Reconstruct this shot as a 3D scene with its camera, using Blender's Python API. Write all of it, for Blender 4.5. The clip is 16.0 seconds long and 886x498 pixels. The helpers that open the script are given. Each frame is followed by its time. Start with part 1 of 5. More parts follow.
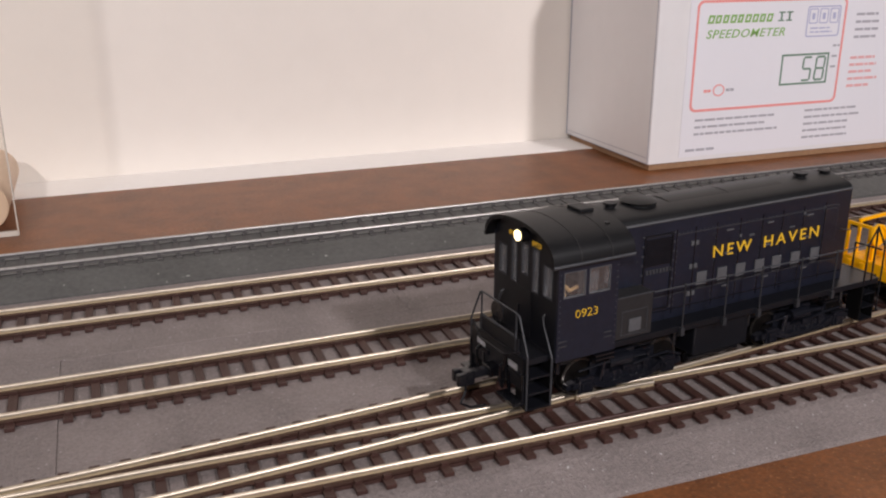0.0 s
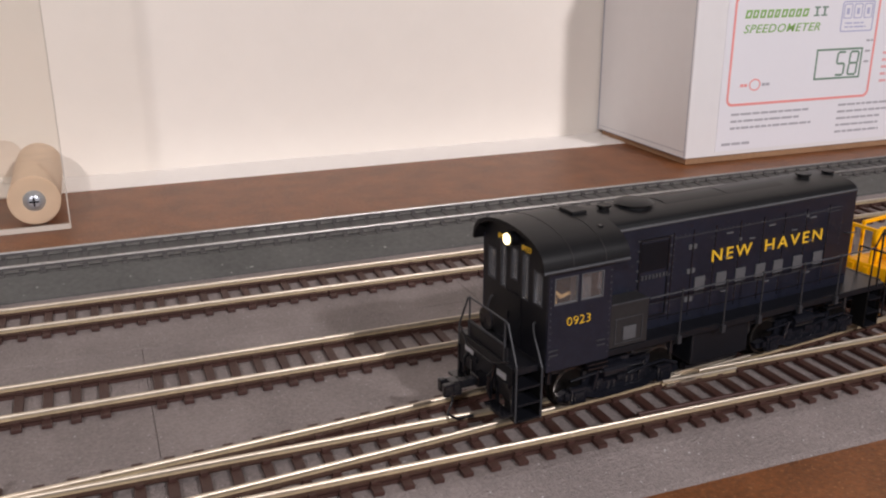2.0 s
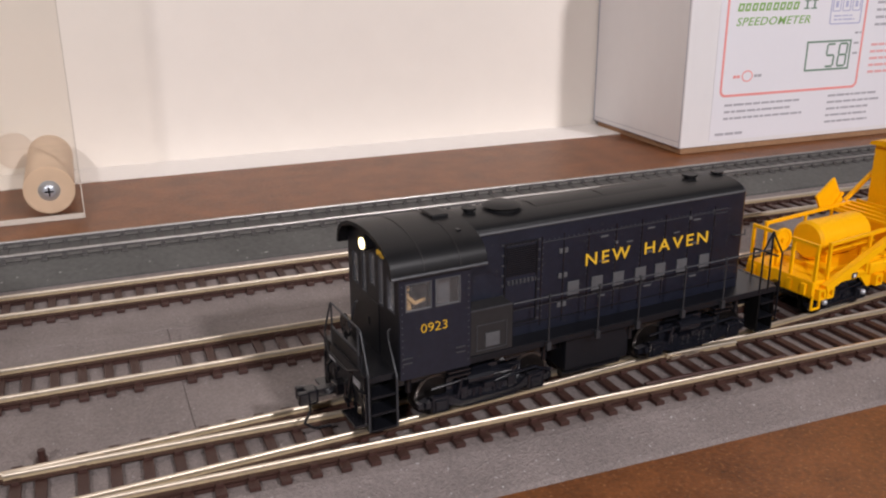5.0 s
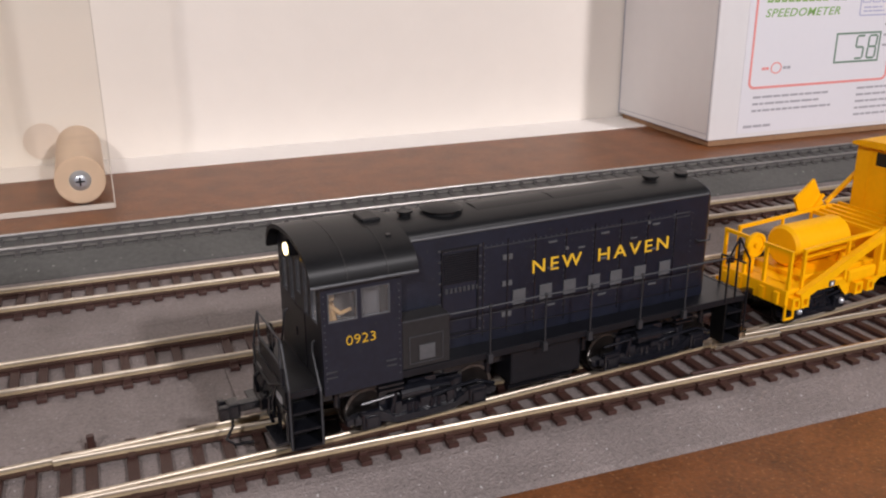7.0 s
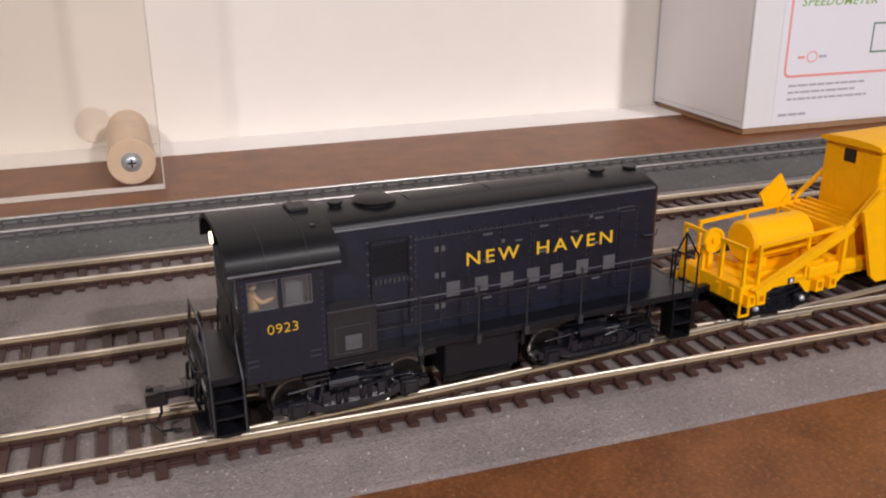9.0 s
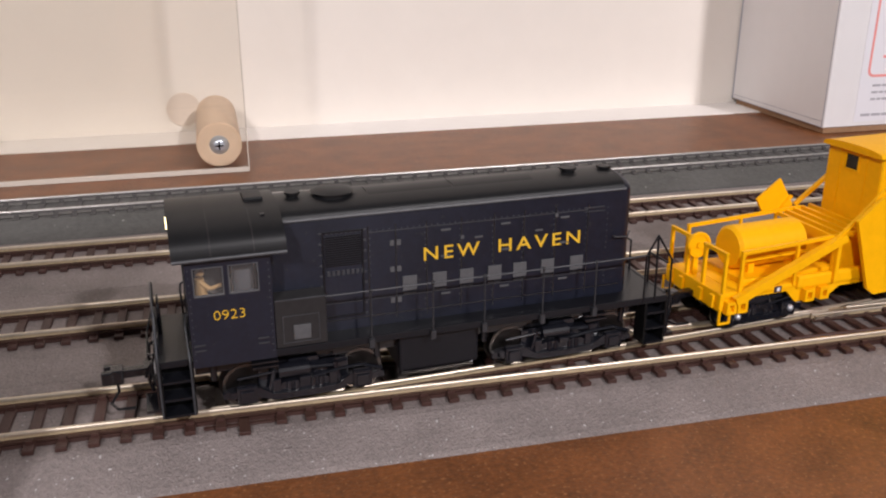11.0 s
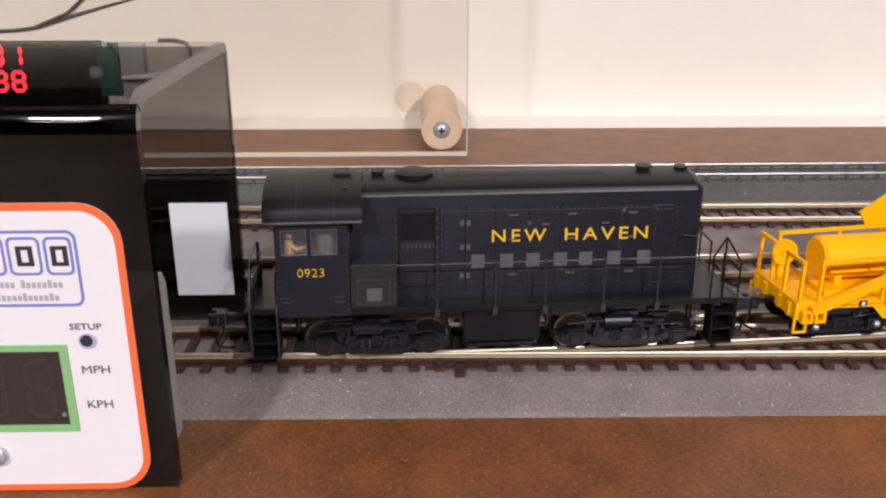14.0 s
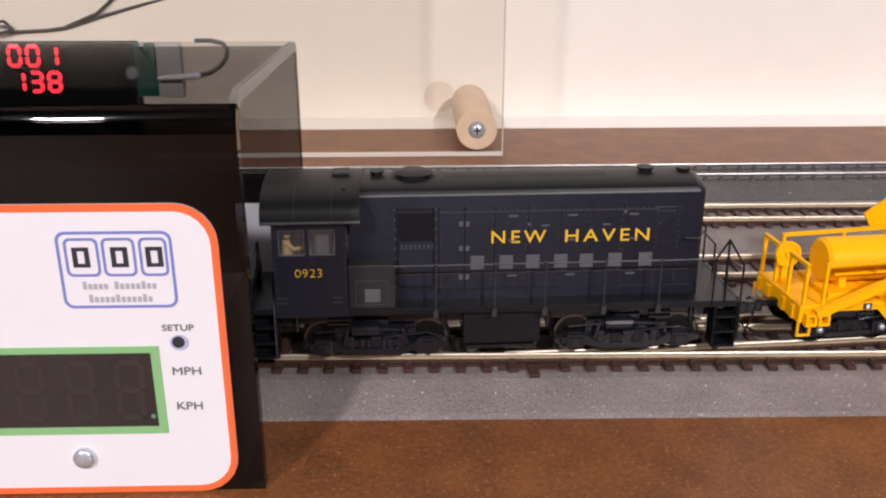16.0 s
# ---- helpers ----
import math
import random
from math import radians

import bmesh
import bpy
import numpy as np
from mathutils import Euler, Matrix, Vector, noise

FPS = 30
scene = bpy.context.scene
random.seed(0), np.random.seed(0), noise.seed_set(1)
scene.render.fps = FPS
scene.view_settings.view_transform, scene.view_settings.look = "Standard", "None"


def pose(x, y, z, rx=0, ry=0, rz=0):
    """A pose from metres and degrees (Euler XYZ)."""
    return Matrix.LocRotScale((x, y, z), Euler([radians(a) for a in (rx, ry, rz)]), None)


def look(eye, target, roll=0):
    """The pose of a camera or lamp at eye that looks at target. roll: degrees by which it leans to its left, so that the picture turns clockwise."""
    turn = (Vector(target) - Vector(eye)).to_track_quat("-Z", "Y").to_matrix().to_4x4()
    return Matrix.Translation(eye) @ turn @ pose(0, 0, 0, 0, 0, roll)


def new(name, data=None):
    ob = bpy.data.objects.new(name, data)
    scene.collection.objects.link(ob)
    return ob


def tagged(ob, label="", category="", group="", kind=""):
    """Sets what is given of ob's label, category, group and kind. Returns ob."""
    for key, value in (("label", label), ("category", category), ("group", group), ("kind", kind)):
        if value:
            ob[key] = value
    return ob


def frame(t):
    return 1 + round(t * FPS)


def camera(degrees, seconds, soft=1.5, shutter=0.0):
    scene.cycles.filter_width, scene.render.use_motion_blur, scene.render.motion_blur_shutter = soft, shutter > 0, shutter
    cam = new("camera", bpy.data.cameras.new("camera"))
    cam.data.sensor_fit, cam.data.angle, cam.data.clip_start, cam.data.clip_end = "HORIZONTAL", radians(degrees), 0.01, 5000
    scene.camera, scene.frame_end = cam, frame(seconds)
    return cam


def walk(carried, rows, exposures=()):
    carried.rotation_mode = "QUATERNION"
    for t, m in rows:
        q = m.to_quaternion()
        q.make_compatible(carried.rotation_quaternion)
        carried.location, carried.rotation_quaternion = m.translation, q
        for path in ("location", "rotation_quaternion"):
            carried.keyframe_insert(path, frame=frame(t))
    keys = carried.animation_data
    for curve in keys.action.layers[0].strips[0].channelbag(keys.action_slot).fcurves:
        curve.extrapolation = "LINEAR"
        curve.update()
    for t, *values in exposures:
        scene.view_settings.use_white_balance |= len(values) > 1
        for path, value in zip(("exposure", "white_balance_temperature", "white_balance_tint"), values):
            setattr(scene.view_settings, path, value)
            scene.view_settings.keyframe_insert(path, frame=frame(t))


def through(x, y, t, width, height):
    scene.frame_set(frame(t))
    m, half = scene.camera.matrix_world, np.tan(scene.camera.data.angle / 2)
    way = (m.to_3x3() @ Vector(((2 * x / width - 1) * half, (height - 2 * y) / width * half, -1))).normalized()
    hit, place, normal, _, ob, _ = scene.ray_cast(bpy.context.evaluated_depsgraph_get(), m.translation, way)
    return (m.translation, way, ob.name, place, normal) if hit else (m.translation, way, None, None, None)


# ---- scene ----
# A model railway on a table, in centimetres inside the builders (CM turns them to metres).
cam = camera(52.56, 16.0, soft=2.1)
PATH = [
    (0.0, pose(-0.01810, -0.15140, 0.12316, 71.303, 0.102, -21.043)),
    (0.5, pose(-0.02395, -0.15047, 0.12205, 71.366, 0.123, -21.215)),
    (1.0, pose(-0.03056, -0.14792, 0.12197, 71.343, 0.056, -21.266)),
    (1.5, pose(-0.03603, -0.14551, 0.12062, 71.344, 0.059, -21.282)),
    (2.0, pose(-0.04272, -0.14555, 0.12099, 71.263, 0.076, -21.382)),
    (2.5, pose(-0.04856, -0.14618, 0.11961, 71.243, 0.019, -21.984)),
    (3.0, pose(-0.05232, -0.14923, 0.11955, 71.187, 0.068, -22.192)),
    (3.5, pose(-0.05327, -0.15511, 0.12092, 71.256, 0.088, -22.218)),
    (4.0, pose(-0.05296, -0.15740, 0.12139, 71.119, 0.078, -22.257)),
    (6.5, pose(-0.06023, -0.15005, 0.11924, 70.863, 0.249, -21.676)),
    (7.0, pose(-0.06260, -0.15077, 0.11856, 70.713, 0.185, -21.463)),
    (7.5, pose(-0.06552, -0.15163, 0.11740, 70.639, 0.258, -21.291)),
    (8.0, pose(-0.06896, -0.15296, 0.11758, 70.515, 0.281, -20.967)),
    (8.5, pose(-0.06951, -0.15729, 0.11836, 70.402, 0.292, -20.556)),
    (9.0, pose(-0.07043, -0.16036, 0.11836, 70.149, 0.260, -19.499)),
    (11.5, pose(-0.07389, -0.17932, 0.11808, 69.623, -0.243, -10.148)),
    (12.0, pose(-0.06285, -0.19211, 0.11929, 69.360, -0.846, -3.128)),
    (12.5, pose(-0.06236, -0.19683, 0.12161, 69.421, -0.928, -0.076)),
    (13.0, pose(-0.07045, -0.19447, 0.12048, 69.752, -0.340, -0.545)),
    (13.5, pose(-0.07603, -0.19537, 0.12024, 69.789, -0.053, -1.245)),
    (14.0, pose(-0.08251, -0.19627, 0.12062, 69.736, -0.000, -1.385)),
    (14.5, pose(-0.08776, -0.19813, 0.12129, 69.769, -0.004, -1.427)),
    (15.0, pose(-0.09324, -0.19678, 0.12115, 69.789, 0.017, -1.463)),
    (15.5, pose(-0.09905, -0.19500, 0.12126, 69.753, -0.019, -1.472)),
    (16.0, pose(-0.10248, -0.19477, 0.12024, 69.750, 0.058, -1.516)),
]
walk(cam, PATH, exposures=[(0.0, -0.05), (7.0, 0.04), (11.5, 0.15), (13.0, 0.22), (16.0, 0.29)])

CM = 0.01


# ---- world and lamps ----
world = bpy.data.worlds.new("room_air")
world.use_nodes = True
world.node_tree.nodes["Background"].inputs[0].default_value = (1.0, 0.86, 0.7, 1)
world.node_tree.nodes["Background"].inputs[1].default_value = 0.02
scene.world = world


def ceiling_lamp(x, y, watts):
    data = bpy.data.lights.new("ceiling_lamp", "AREA")
    data.shape, data.size, data.energy, data.color = "DISK", 0.20, watts, (0.99, 0.933, 0.958)
    ob = new("ceiling_lamp", data)
    ob.matrix_world = look((x, y, 1.58), (0.05, 0.15, 0))
    return ob


ceiling_lamp(0.9, -2.1, 76)
ceiling_lamp(-1.15, -2.1, 60)


# ---- materials ----
def material(name, color, rough=0.5, metal=0.0, vary=0.12, scale=400.0, bump=0.0, bump_scale=900.0, spots=None, spot_scale=600.0,
             spot_size=0.62, coarse=25.0, glow=0.0, random_piece=0.0, shine=0.5, depth=0.0004):
    """Procedural paint, wood, foam or metal: two scales of colour change, optional specks, fine relief."""
    m = bpy.data.materials.new(name)
    m.use_nodes = True
    nt, n = m.node_tree, m.node_tree.nodes
    bsdf = n["Principled BSDF"]
    co = n.new("ShaderNodeTexCoord")

    def noise_node(s, detail=3.0):
        t = n.new("ShaderNodeTexNoise")
        t.inputs["Scale"].default_value, t.inputs["Detail"].default_value = s, detail
        nt.links.new(co.outputs["Object"], t.inputs["Vector"])
        return t

    fine, big = noise_node(scale), noise_node(coarse, 4.0)
    add = n.new("ShaderNodeMath")
    add.operation = "ADD"
    nt.links.new(fine.outputs["Fac"], add.inputs[0])
    nt.links.new(big.outputs["Fac"], add.inputs[1])
    last = add.outputs[0]
    if random_piece:
        info, mul, more = n.new("ShaderNodeObjectInfo"), n.new("ShaderNodeMath"), n.new("ShaderNodeMath")
        mul.operation, more.operation = "MULTIPLY", "ADD"
        mul.inputs[1].default_value = random_piece
        nt.links.new(info.outputs["Random"], mul.inputs[0])
        nt.links.new(mul.outputs[0], more.inputs[0])
        nt.links.new(last, more.inputs[1])
        last = more.outputs[0]
    ramp = n.new("ShaderNodeMapRange")
    ramp.inputs["From Min"].default_value, ramp.inputs["From Max"].default_value = 0.55, 1.45 + random_piece
    ramp.inputs["To Min"].default_value, ramp.inputs["To Max"].default_value = 1 - vary, 1 + vary
    nt.links.new(last, ramp.inputs["Value"])
    mix = n.new("ShaderNodeMix")
    mix.data_type, mix.blend_type = "RGBA", "MULTIPLY"
    mix.inputs["Factor"].default_value = 1.0
    mix.inputs["A"].default_value = (*color, 1)
    nt.links.new(ramp.outputs["Result"], mix.inputs["B"])
    out = mix.outputs["Result"]
    if spots:
        sp = noise_node(spot_scale, 1.0)
        edge = n.new("ShaderNodeMapRange")
        edge.inputs["From Min"].default_value, edge.inputs["From Max"].default_value = spot_size, spot_size + 0.06
        nt.links.new(sp.outputs["Fac"], edge.inputs["Value"])
        over = n.new("ShaderNodeMix")
        over.data_type = "RGBA"
        over.inputs["B"].default_value = (*spots, 1)
        nt.links.new(edge.outputs["Result"], over.inputs["Factor"])
        nt.links.new(out, over.inputs["A"])
        out = over.outputs["Result"]
    nt.links.new(out, bsdf.inputs["Base Color"])
    bsdf.inputs["Roughness"].default_value, bsdf.inputs["Metallic"].default_value = rough, metal
    bsdf.inputs["Specular IOR Level"].default_value = shine
    if bump:
        b, bn = n.new("ShaderNodeBump"), noise_node(bump_scale, 2.0)
        b.inputs["Strength"].default_value, b.inputs["Distance"].default_value = bump, depth
        nt.links.new(bn.outputs["Fac"], b.inputs["Height"])
        nt.links.new(b.outputs["Normal"], bsdf.inputs["Normal"])
    if glow:
        bsdf.inputs["Emission Color"].default_value, bsdf.inputs["Emission Strength"].default_value = (*color, 1), glow
    return m


def clear_sheet(name, color, through, rough=0.03, ior=1.45):
    """A thin transparent sheet: part lets light through with a tint, part mirrors as a glossy plastic."""
    m = bpy.data.materials.new(name)
    m.use_nodes = True
    nt, n = m.node_tree, m.node_tree.nodes
    n.remove(n["Principled BSDF"])
    tr, gl, fr, mix = n.new("ShaderNodeBsdfTransparent"), n.new("ShaderNodeBsdfGlossy"), n.new("ShaderNodeFresnel"), n.new("ShaderNodeMixShader")
    tr.inputs["Color"].default_value = (*[c * through for c in color], 1)
    gl.inputs["Roughness"].default_value = rough
    fr.inputs["IOR"].default_value = ior
    nt.links.new(fr.outputs[0], mix.inputs[0])
    nt.links.new(tr.outputs[0], mix.inputs[1])
    nt.links.new(gl.outputs[0], mix.inputs[2])
    nt.links.new(mix.outputs[0], n["Material Output"].inputs["Surface"])
    return m


def veiled_sheet(name, color, veil):
    """Clear moulded plastic with a gloss; a diffuse veil paints in cloudiness and the room's reflection."""
    m = clear_sheet(name, (1, 1, 1), 0.9, 0.06)
    nt, n = m.node_tree, m.node_tree.nodes
    mix = n["Mix Shader"]
    dif, more = n.new("ShaderNodeBsdfDiffuse"), n.new("ShaderNodeMixShader")
    dif.inputs["Color"].default_value = (*color, 1)
    more.inputs[0].default_value = veil
    nt.links.new(mix.outputs[0], more.inputs[1])
    nt.links.new(dif.outputs[0], more.inputs[2])
    nt.links.new(more.outputs[0], n["Material Output"].inputs["Surface"])
    return m


M_TABLE = material("brown_hardboard", (0.180, 0.063, 0.0195), 0.40, shine=0.38, vary=0.6, scale=700, coarse=60, bump=0.6, bump_scale=1100, spots=(0.30, 0.135, 0.055), spot_scale=900, spot_size=0.64)
M_WALL = material("cream_wall_paint", (0.80, 0.745, 0.68), 0.7, vary=0.025, scale=60, coarse=4, bump=0.08, bump_scale=400)
M_STRIP = material("cream_card", (0.90, 0.86, 0.82), 0.6, vary=0.02)
# Unseen room surfaces, set near black so bounce and reflections stay dim.
M_DARKROOM = material("dark_room_surround", (0.075, 0.07, 0.068), 0.8, vary=0.04, scale=8, coarse=2)
M_ROOMFLOOR = material("room_floor", (0.22, 0.17, 0.13), 0.7, vary=0.15, scale=30, coarse=3)
M_FOAM = material("grey_foam_roadbed", (0.218, 0.184, 0.175), 0.62, vary=0.38, scale=1050, coarse=45, bump=1.0, bump_scale=1900, depth=0.0006, spots=(0.5, 0.48, 0.47), spot_scale=1000, spot_size=0.71)
M_GREENBED = material("dark_green_roadbed", (0.088, 0.086, 0.081), 0.75, vary=0.35, scale=500, coarse=40, bump=0.6, bump_scale=1400, spots=(0.3, 0.3, 0.28), spot_scale=520, spot_size=0.73)
M_TIE = material("dark_brown_plastic", (0.046, 0.0180, 0.0135), 0.55, vary=0.3, scale=900, coarse=150, bump=0.3, bump_scale=2500, random_piece=0.5)
M_TIE_GREY = material("weathered_grey_plastic", (0.075, 0.070, 0.068), 0.7, vary=0.3, scale=700, coarse=60)
M_RAIL = material("nickel_silver_rail", (0.66, 0.575, 0.465), 0.42, 0.95, vary=0.15, scale=700, coarse=40)
M_RAILWEB = material("yellowish_rail_web", (0.62, 0.50, 0.32), 0.38, 0.45, vary=0.2, scale=700, coarse=40)
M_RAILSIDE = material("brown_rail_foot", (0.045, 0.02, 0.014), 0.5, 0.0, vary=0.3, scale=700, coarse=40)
M_RAIL_GREY = material("dull_grey_rail", (0.46, 0.44, 0.42), 0.36, 0.85, vary=0.25, scale=700, coarse=40)
M_BLACK = material("satin_black_paint", (0.0065, 0.0070, 0.0095), 0.36, shine=0.32, vary=0.25, scale=600, coarse=60, bump=0.06, bump_scale=2500)
M_BLUEBLACK = material("satin_blue_black_paint", (0.0098, 0.0115, 0.0208), 0.38, shine=0.42, vary=0.4, scale=600, coarse=45, spots=(0.022, 0.023, 0.027), spot_scale=800, spot_size=0.70, bump=0.06, bump_scale=2500)
M_DECK = material("matt_black_deck", (0.0045, 0.0044, 0.0047), 0.5, shine=0.2, vary=0.3, scale=900, coarse=80)
M_DUSTY = material("dusty_black_paint", (0.021, 0.0200, 0.0208), 0.5, shine=0.3, vary=0.25, scale=600, coarse=60)
M_ROOF = material("matt_black_roof", (0.0076, 0.0079, 0.0090), 0.42, shine=0.25, vary=0.25, scale=500, coarse=60)
M_UNDER = material("black_moulded_plastic", (0.0075, 0.0075, 0.0095), 0.20, shine=0.6, vary=0.3, scale=900, coarse=120)
M_TRUCK = material("glossy_blue_black_plastic", (0.0078, 0.0084, 0.0120), 0.19, shine=0.6, vary=0.3, scale=900, coarse=120)
M_WHEEL = material("darkened_steel", (0.03, 0.027, 0.026), 0.35, 0.9, vary=0.3)
M_TYRE = material("worn_steel_rim", (0.12, 0.108, 0.10), 0.25, 0.9, vary=0.3)
M_STEEL = material("bright_steel", (0.58, 0.61, 0.66), 0.32, 0.6, vary=0.1)
M_GREYPLATE = material("worn_grey_and_edge_highlight", (0.082, 0.084, 0.09), 0.5, vary=0.2, scale=800)
M_HANDRAIL = material("dark_grey_wire", (0.026, 0.027, 0.031), 0.45, vary=0.4, scale=500)
M_GREYLABEL = material("greyed_white_label", (0.36, 0.35, 0.35), 0.5, vary=0.2)
M_RIVET = material("grey_edge_and_highlight", (0.042, 0.044, 0.05), 0.45, vary=0.4, scale=500)
M_GOLD = material("gold_yellow_lettering", (0.75, 0.46, 0.03), 0.5, vary=0.06)
M_WARMLAMP = material("headlight_lens", (1.0, 0.82, 0.45), 0.3, vary=0.0, glow=4.0)
M_YELLOW = material("orange_yellow_paint", (0.90, 0.44, 0.0012), 0.5, shine=0.16, vary=0.07, scale=500, coarse=50)
M_DARKGLASS = material("dark_window", (0.03, 0.025, 0.02), 0.12, vary=0.1)
M_FIGURE = material("tan_figure_paint", (0.46, 0.29, 0.12), 0.6, vary=0.1)
M_WOOD = material("pale_dowel_wood", (0.72, 0.55, 0.41), 0.6, vary=0.10, scale=220, coarse=60, bump=0.1, bump_scale=900)
M_DOWELSHADE = material("dowel_shadow_tint", (0.68, 0.585, 0.50), 0.7, vary=0.05, scale=200, coarse=50)
M_CARDBOX = material("white_carton", (0.78, 0.76, 0.76), 0.5, vary=0.02, scale=100, coarse=10)
M_LABEL = material("glossy_label_paper", (0.80, 0.79, 0.83), 0.4, vary=0.01)
M_KRAFT = material("brown_carton_edge", (0.30, 0.17, 0.09), 0.8, vary=0.2)
M_RED = material("faded_red_print", (0.84, 0.32, 0.30), 0.5, vary=0.03)
M_GREEN = material("green_print", (0.24, 0.44, 0.12), 0.5, vary=0.03)
M_DARKGREEN = material("dark_green_print", (0.17, 0.27, 0.20), 0.5, vary=0.03)
M_GREYPRINT = material("grey_print", (0.42, 0.41, 0.45), 0.5, vary=0.03)
M_DARKPRINT = material("dark_grey_print", (0.16, 0.15, 0.17), 0.5, vary=0.03)
M_PINKPRINT = material("pink_print", (0.78, 0.42, 0.42), 0.5, vary=0.03)
M_BLUEPRINT = material("blue_print", (0.20, 0.23, 0.55), 0.45, vary=0.03)
M_PALEBLUE = material("faded_blue_print", (0.45, 0.46, 0.64), 0.45, vary=0.03)
M_BLACKPRINT = material("black_print", (0.03, 0.03, 0.04), 0.45, vary=0.03)
M_ORANGE = material("orange_red_border", (0.85, 0.16, 0.05), 0.4, vary=0.03)
M_PANEL = material("white_panel_film", (0.80, 0.78, 0.82), 0.35, vary=0.015)
M_PALEGREEN = material("pale_green_border", (0.25, 0.50, 0.22), 0.4, vary=0.03)
M_SMOKEWIN = material("dark_display_window", (0.03, 0.022, 0.02), 0.15, vary=0.2)
M_UNLIT = material("unlit_digit_plastic", (0.038, 0.029, 0.027), 0.3, vary=0.1)
M_GREYBRACKET = material("light_grey_plastic", (0.42, 0.41, 0.40), 0.5, vary=0.05)
M_WHITECARD = material("matt_white_card", (0.66, 0.67, 0.72), 0.6, vary=0.03)
M_PCB = material("green_circuit_board", (0.01, 0.09, 0.07), 0.4, vary=0.3)
M_LED = material("red_led_segment", (1.0, 0.03, 0.05), 0.4, vary=0.0, glow=6.5)
M_CABLE = material("black_cable", (0.05, 0.045, 0.045), 0.5, vary=0.15)
M_SMOKE = clear_sheet("smoked_acrylic", (0.96, 0.93, 0.93), 0.24)
M_FRONTSMOKE = clear_sheet("dark_gloss_smoked_acrylic", (1.0, 0.92, 0.98), 0.22, 0.03, 1.5)
M_DEEPSMOKE = clear_sheet("deep_smoked_acrylic", (1.0, 0.95, 1.0), 0.42, 0.05, 1.4)
M_CLEARTOP = clear_sheet("clear_top_acrylic", (0.98, 0.97, 0.96), 0.9, 0.03, 1.015)
M_GLAZING = veiled_sheet("veiled_glazing", (0.62, 0.62, 0.64), 0.035)
M_ENDPANE = veiled_sheet("end_veiled_glazing", (0.60, 0.60, 0.62), 0.085)
M_ACRYLIC = clear_sheet("clear_acrylic", (1, 0.99, 0.97), 0.975)
M_GREYEDGE = material("grey_cut_edge", (0.17, 0.155, 0.145), 0.3, vary=0.1)
M_ACRYLEDGE = material("acrylic_cut_edge", (0.60, 0.54, 0.47), 0.25, vary=0.05)


# ---- builders, in centimetres ----
def at(x, y, z, rx=0, ry=0, rz=0):
    return pose(x * CM, y * CM, z * CM, rx, ry, rz)


def part(name, bm, mat, parent=None, label="", smooth=False):
    bmesh.ops.scale(bm, vec=(CM, CM, CM), verts=bm.verts)
    bmesh.ops.recalc_face_normals(bm, faces=bm.faces)
    me = bpy.data.meshes.new(name)
    bm.to_mesh(me)
    bm.free()
    for m in mat if isinstance(mat, (list, tuple)) else [mat]:
        me.materials.append(m)
    if smooth:
        for p in me.polygons:
            p.use_smooth = True
        me.set_sharp_from_angle(angle=radians(40))
    ob = new(name, me)
    if parent:
        ob.parent = parent
    if label:
        tagged(ob, label)
    return ob


def thing(name, m, label, category, group="", kind=""):
    ob = new(name)
    ob.empty_display_size = 0.02
    ob.matrix_world = m
    return tagged(ob, label, category, group, kind)


def box(bm, x0, x1, y0, y1, z0, z1, bevel=0.0, m=None):
    got = bmesh.ops.create_cube(bm, size=1)["verts"]
    bmesh.ops.scale(bm, vec=(x1 - x0, y1 - y0, z1 - z0), verts=got)
    bmesh.ops.translate(bm, vec=((x0 + x1) / 2, (y0 + y1) / 2, (z0 + z1) / 2), verts=got)
    if m:
        bmesh.ops.transform(bm, matrix=m, verts=got)
    if bevel:
        edges = {e for v in got for e in v.link_edges}
        bmesh.ops.bevel(bm, geom=list(edges), offset=bevel, segments=2, affect="EDGES", profile=0.6)
    return bm


def rod(bm, a, b, r, seg=10, r2=None, caps=True):
    a, b = Vector(a), Vector(b)
    d = b - a
    got = bmesh.ops.create_cone(bm, cap_ends=caps, segments=seg, radius1=r, radius2=r if r2 is None else r2, depth=d.length)["verts"]
    bmesh.ops.transform(bm, matrix=Matrix.Translation((a + b) / 2) @ d.to_track_quat("Z", "Y").to_matrix().to_4x4(), verts=got)
    return bm


def ball(bm, p, r, sx=1, sy=1, sz=1):
    got = bmesh.ops.create_icosphere(bm, subdivisions=2, radius=r)["verts"]
    bmesh.ops.scale(bm, vec=(sx, sy, sz), verts=got)
    bmesh.ops.translate(bm, vec=p, verts=got)
    return bm


def beam(bm, a, b, w, h):
    """A square bar from a to b."""
    a, b = Vector(a), Vector(b)
    d = b - a
    got = bmesh.ops.create_cube(bm, size=1)["verts"]
    bmesh.ops.scale(bm, vec=(w, h, d.length), verts=got)
    bmesh.ops.transform(bm, matrix=Matrix.Translation((a + b) / 2) @ d.to_track_quat("Z", "Y").to_matrix().to_4x4(), verts=got)
    return bm


def wire(bm, pts, r, seg=8):
    for a, b in zip(pts, pts[1:]):
        rod(bm, a, b, r, seg)
    for p in pts[1:-1]:
        ball(bm, p, r)
    return bm


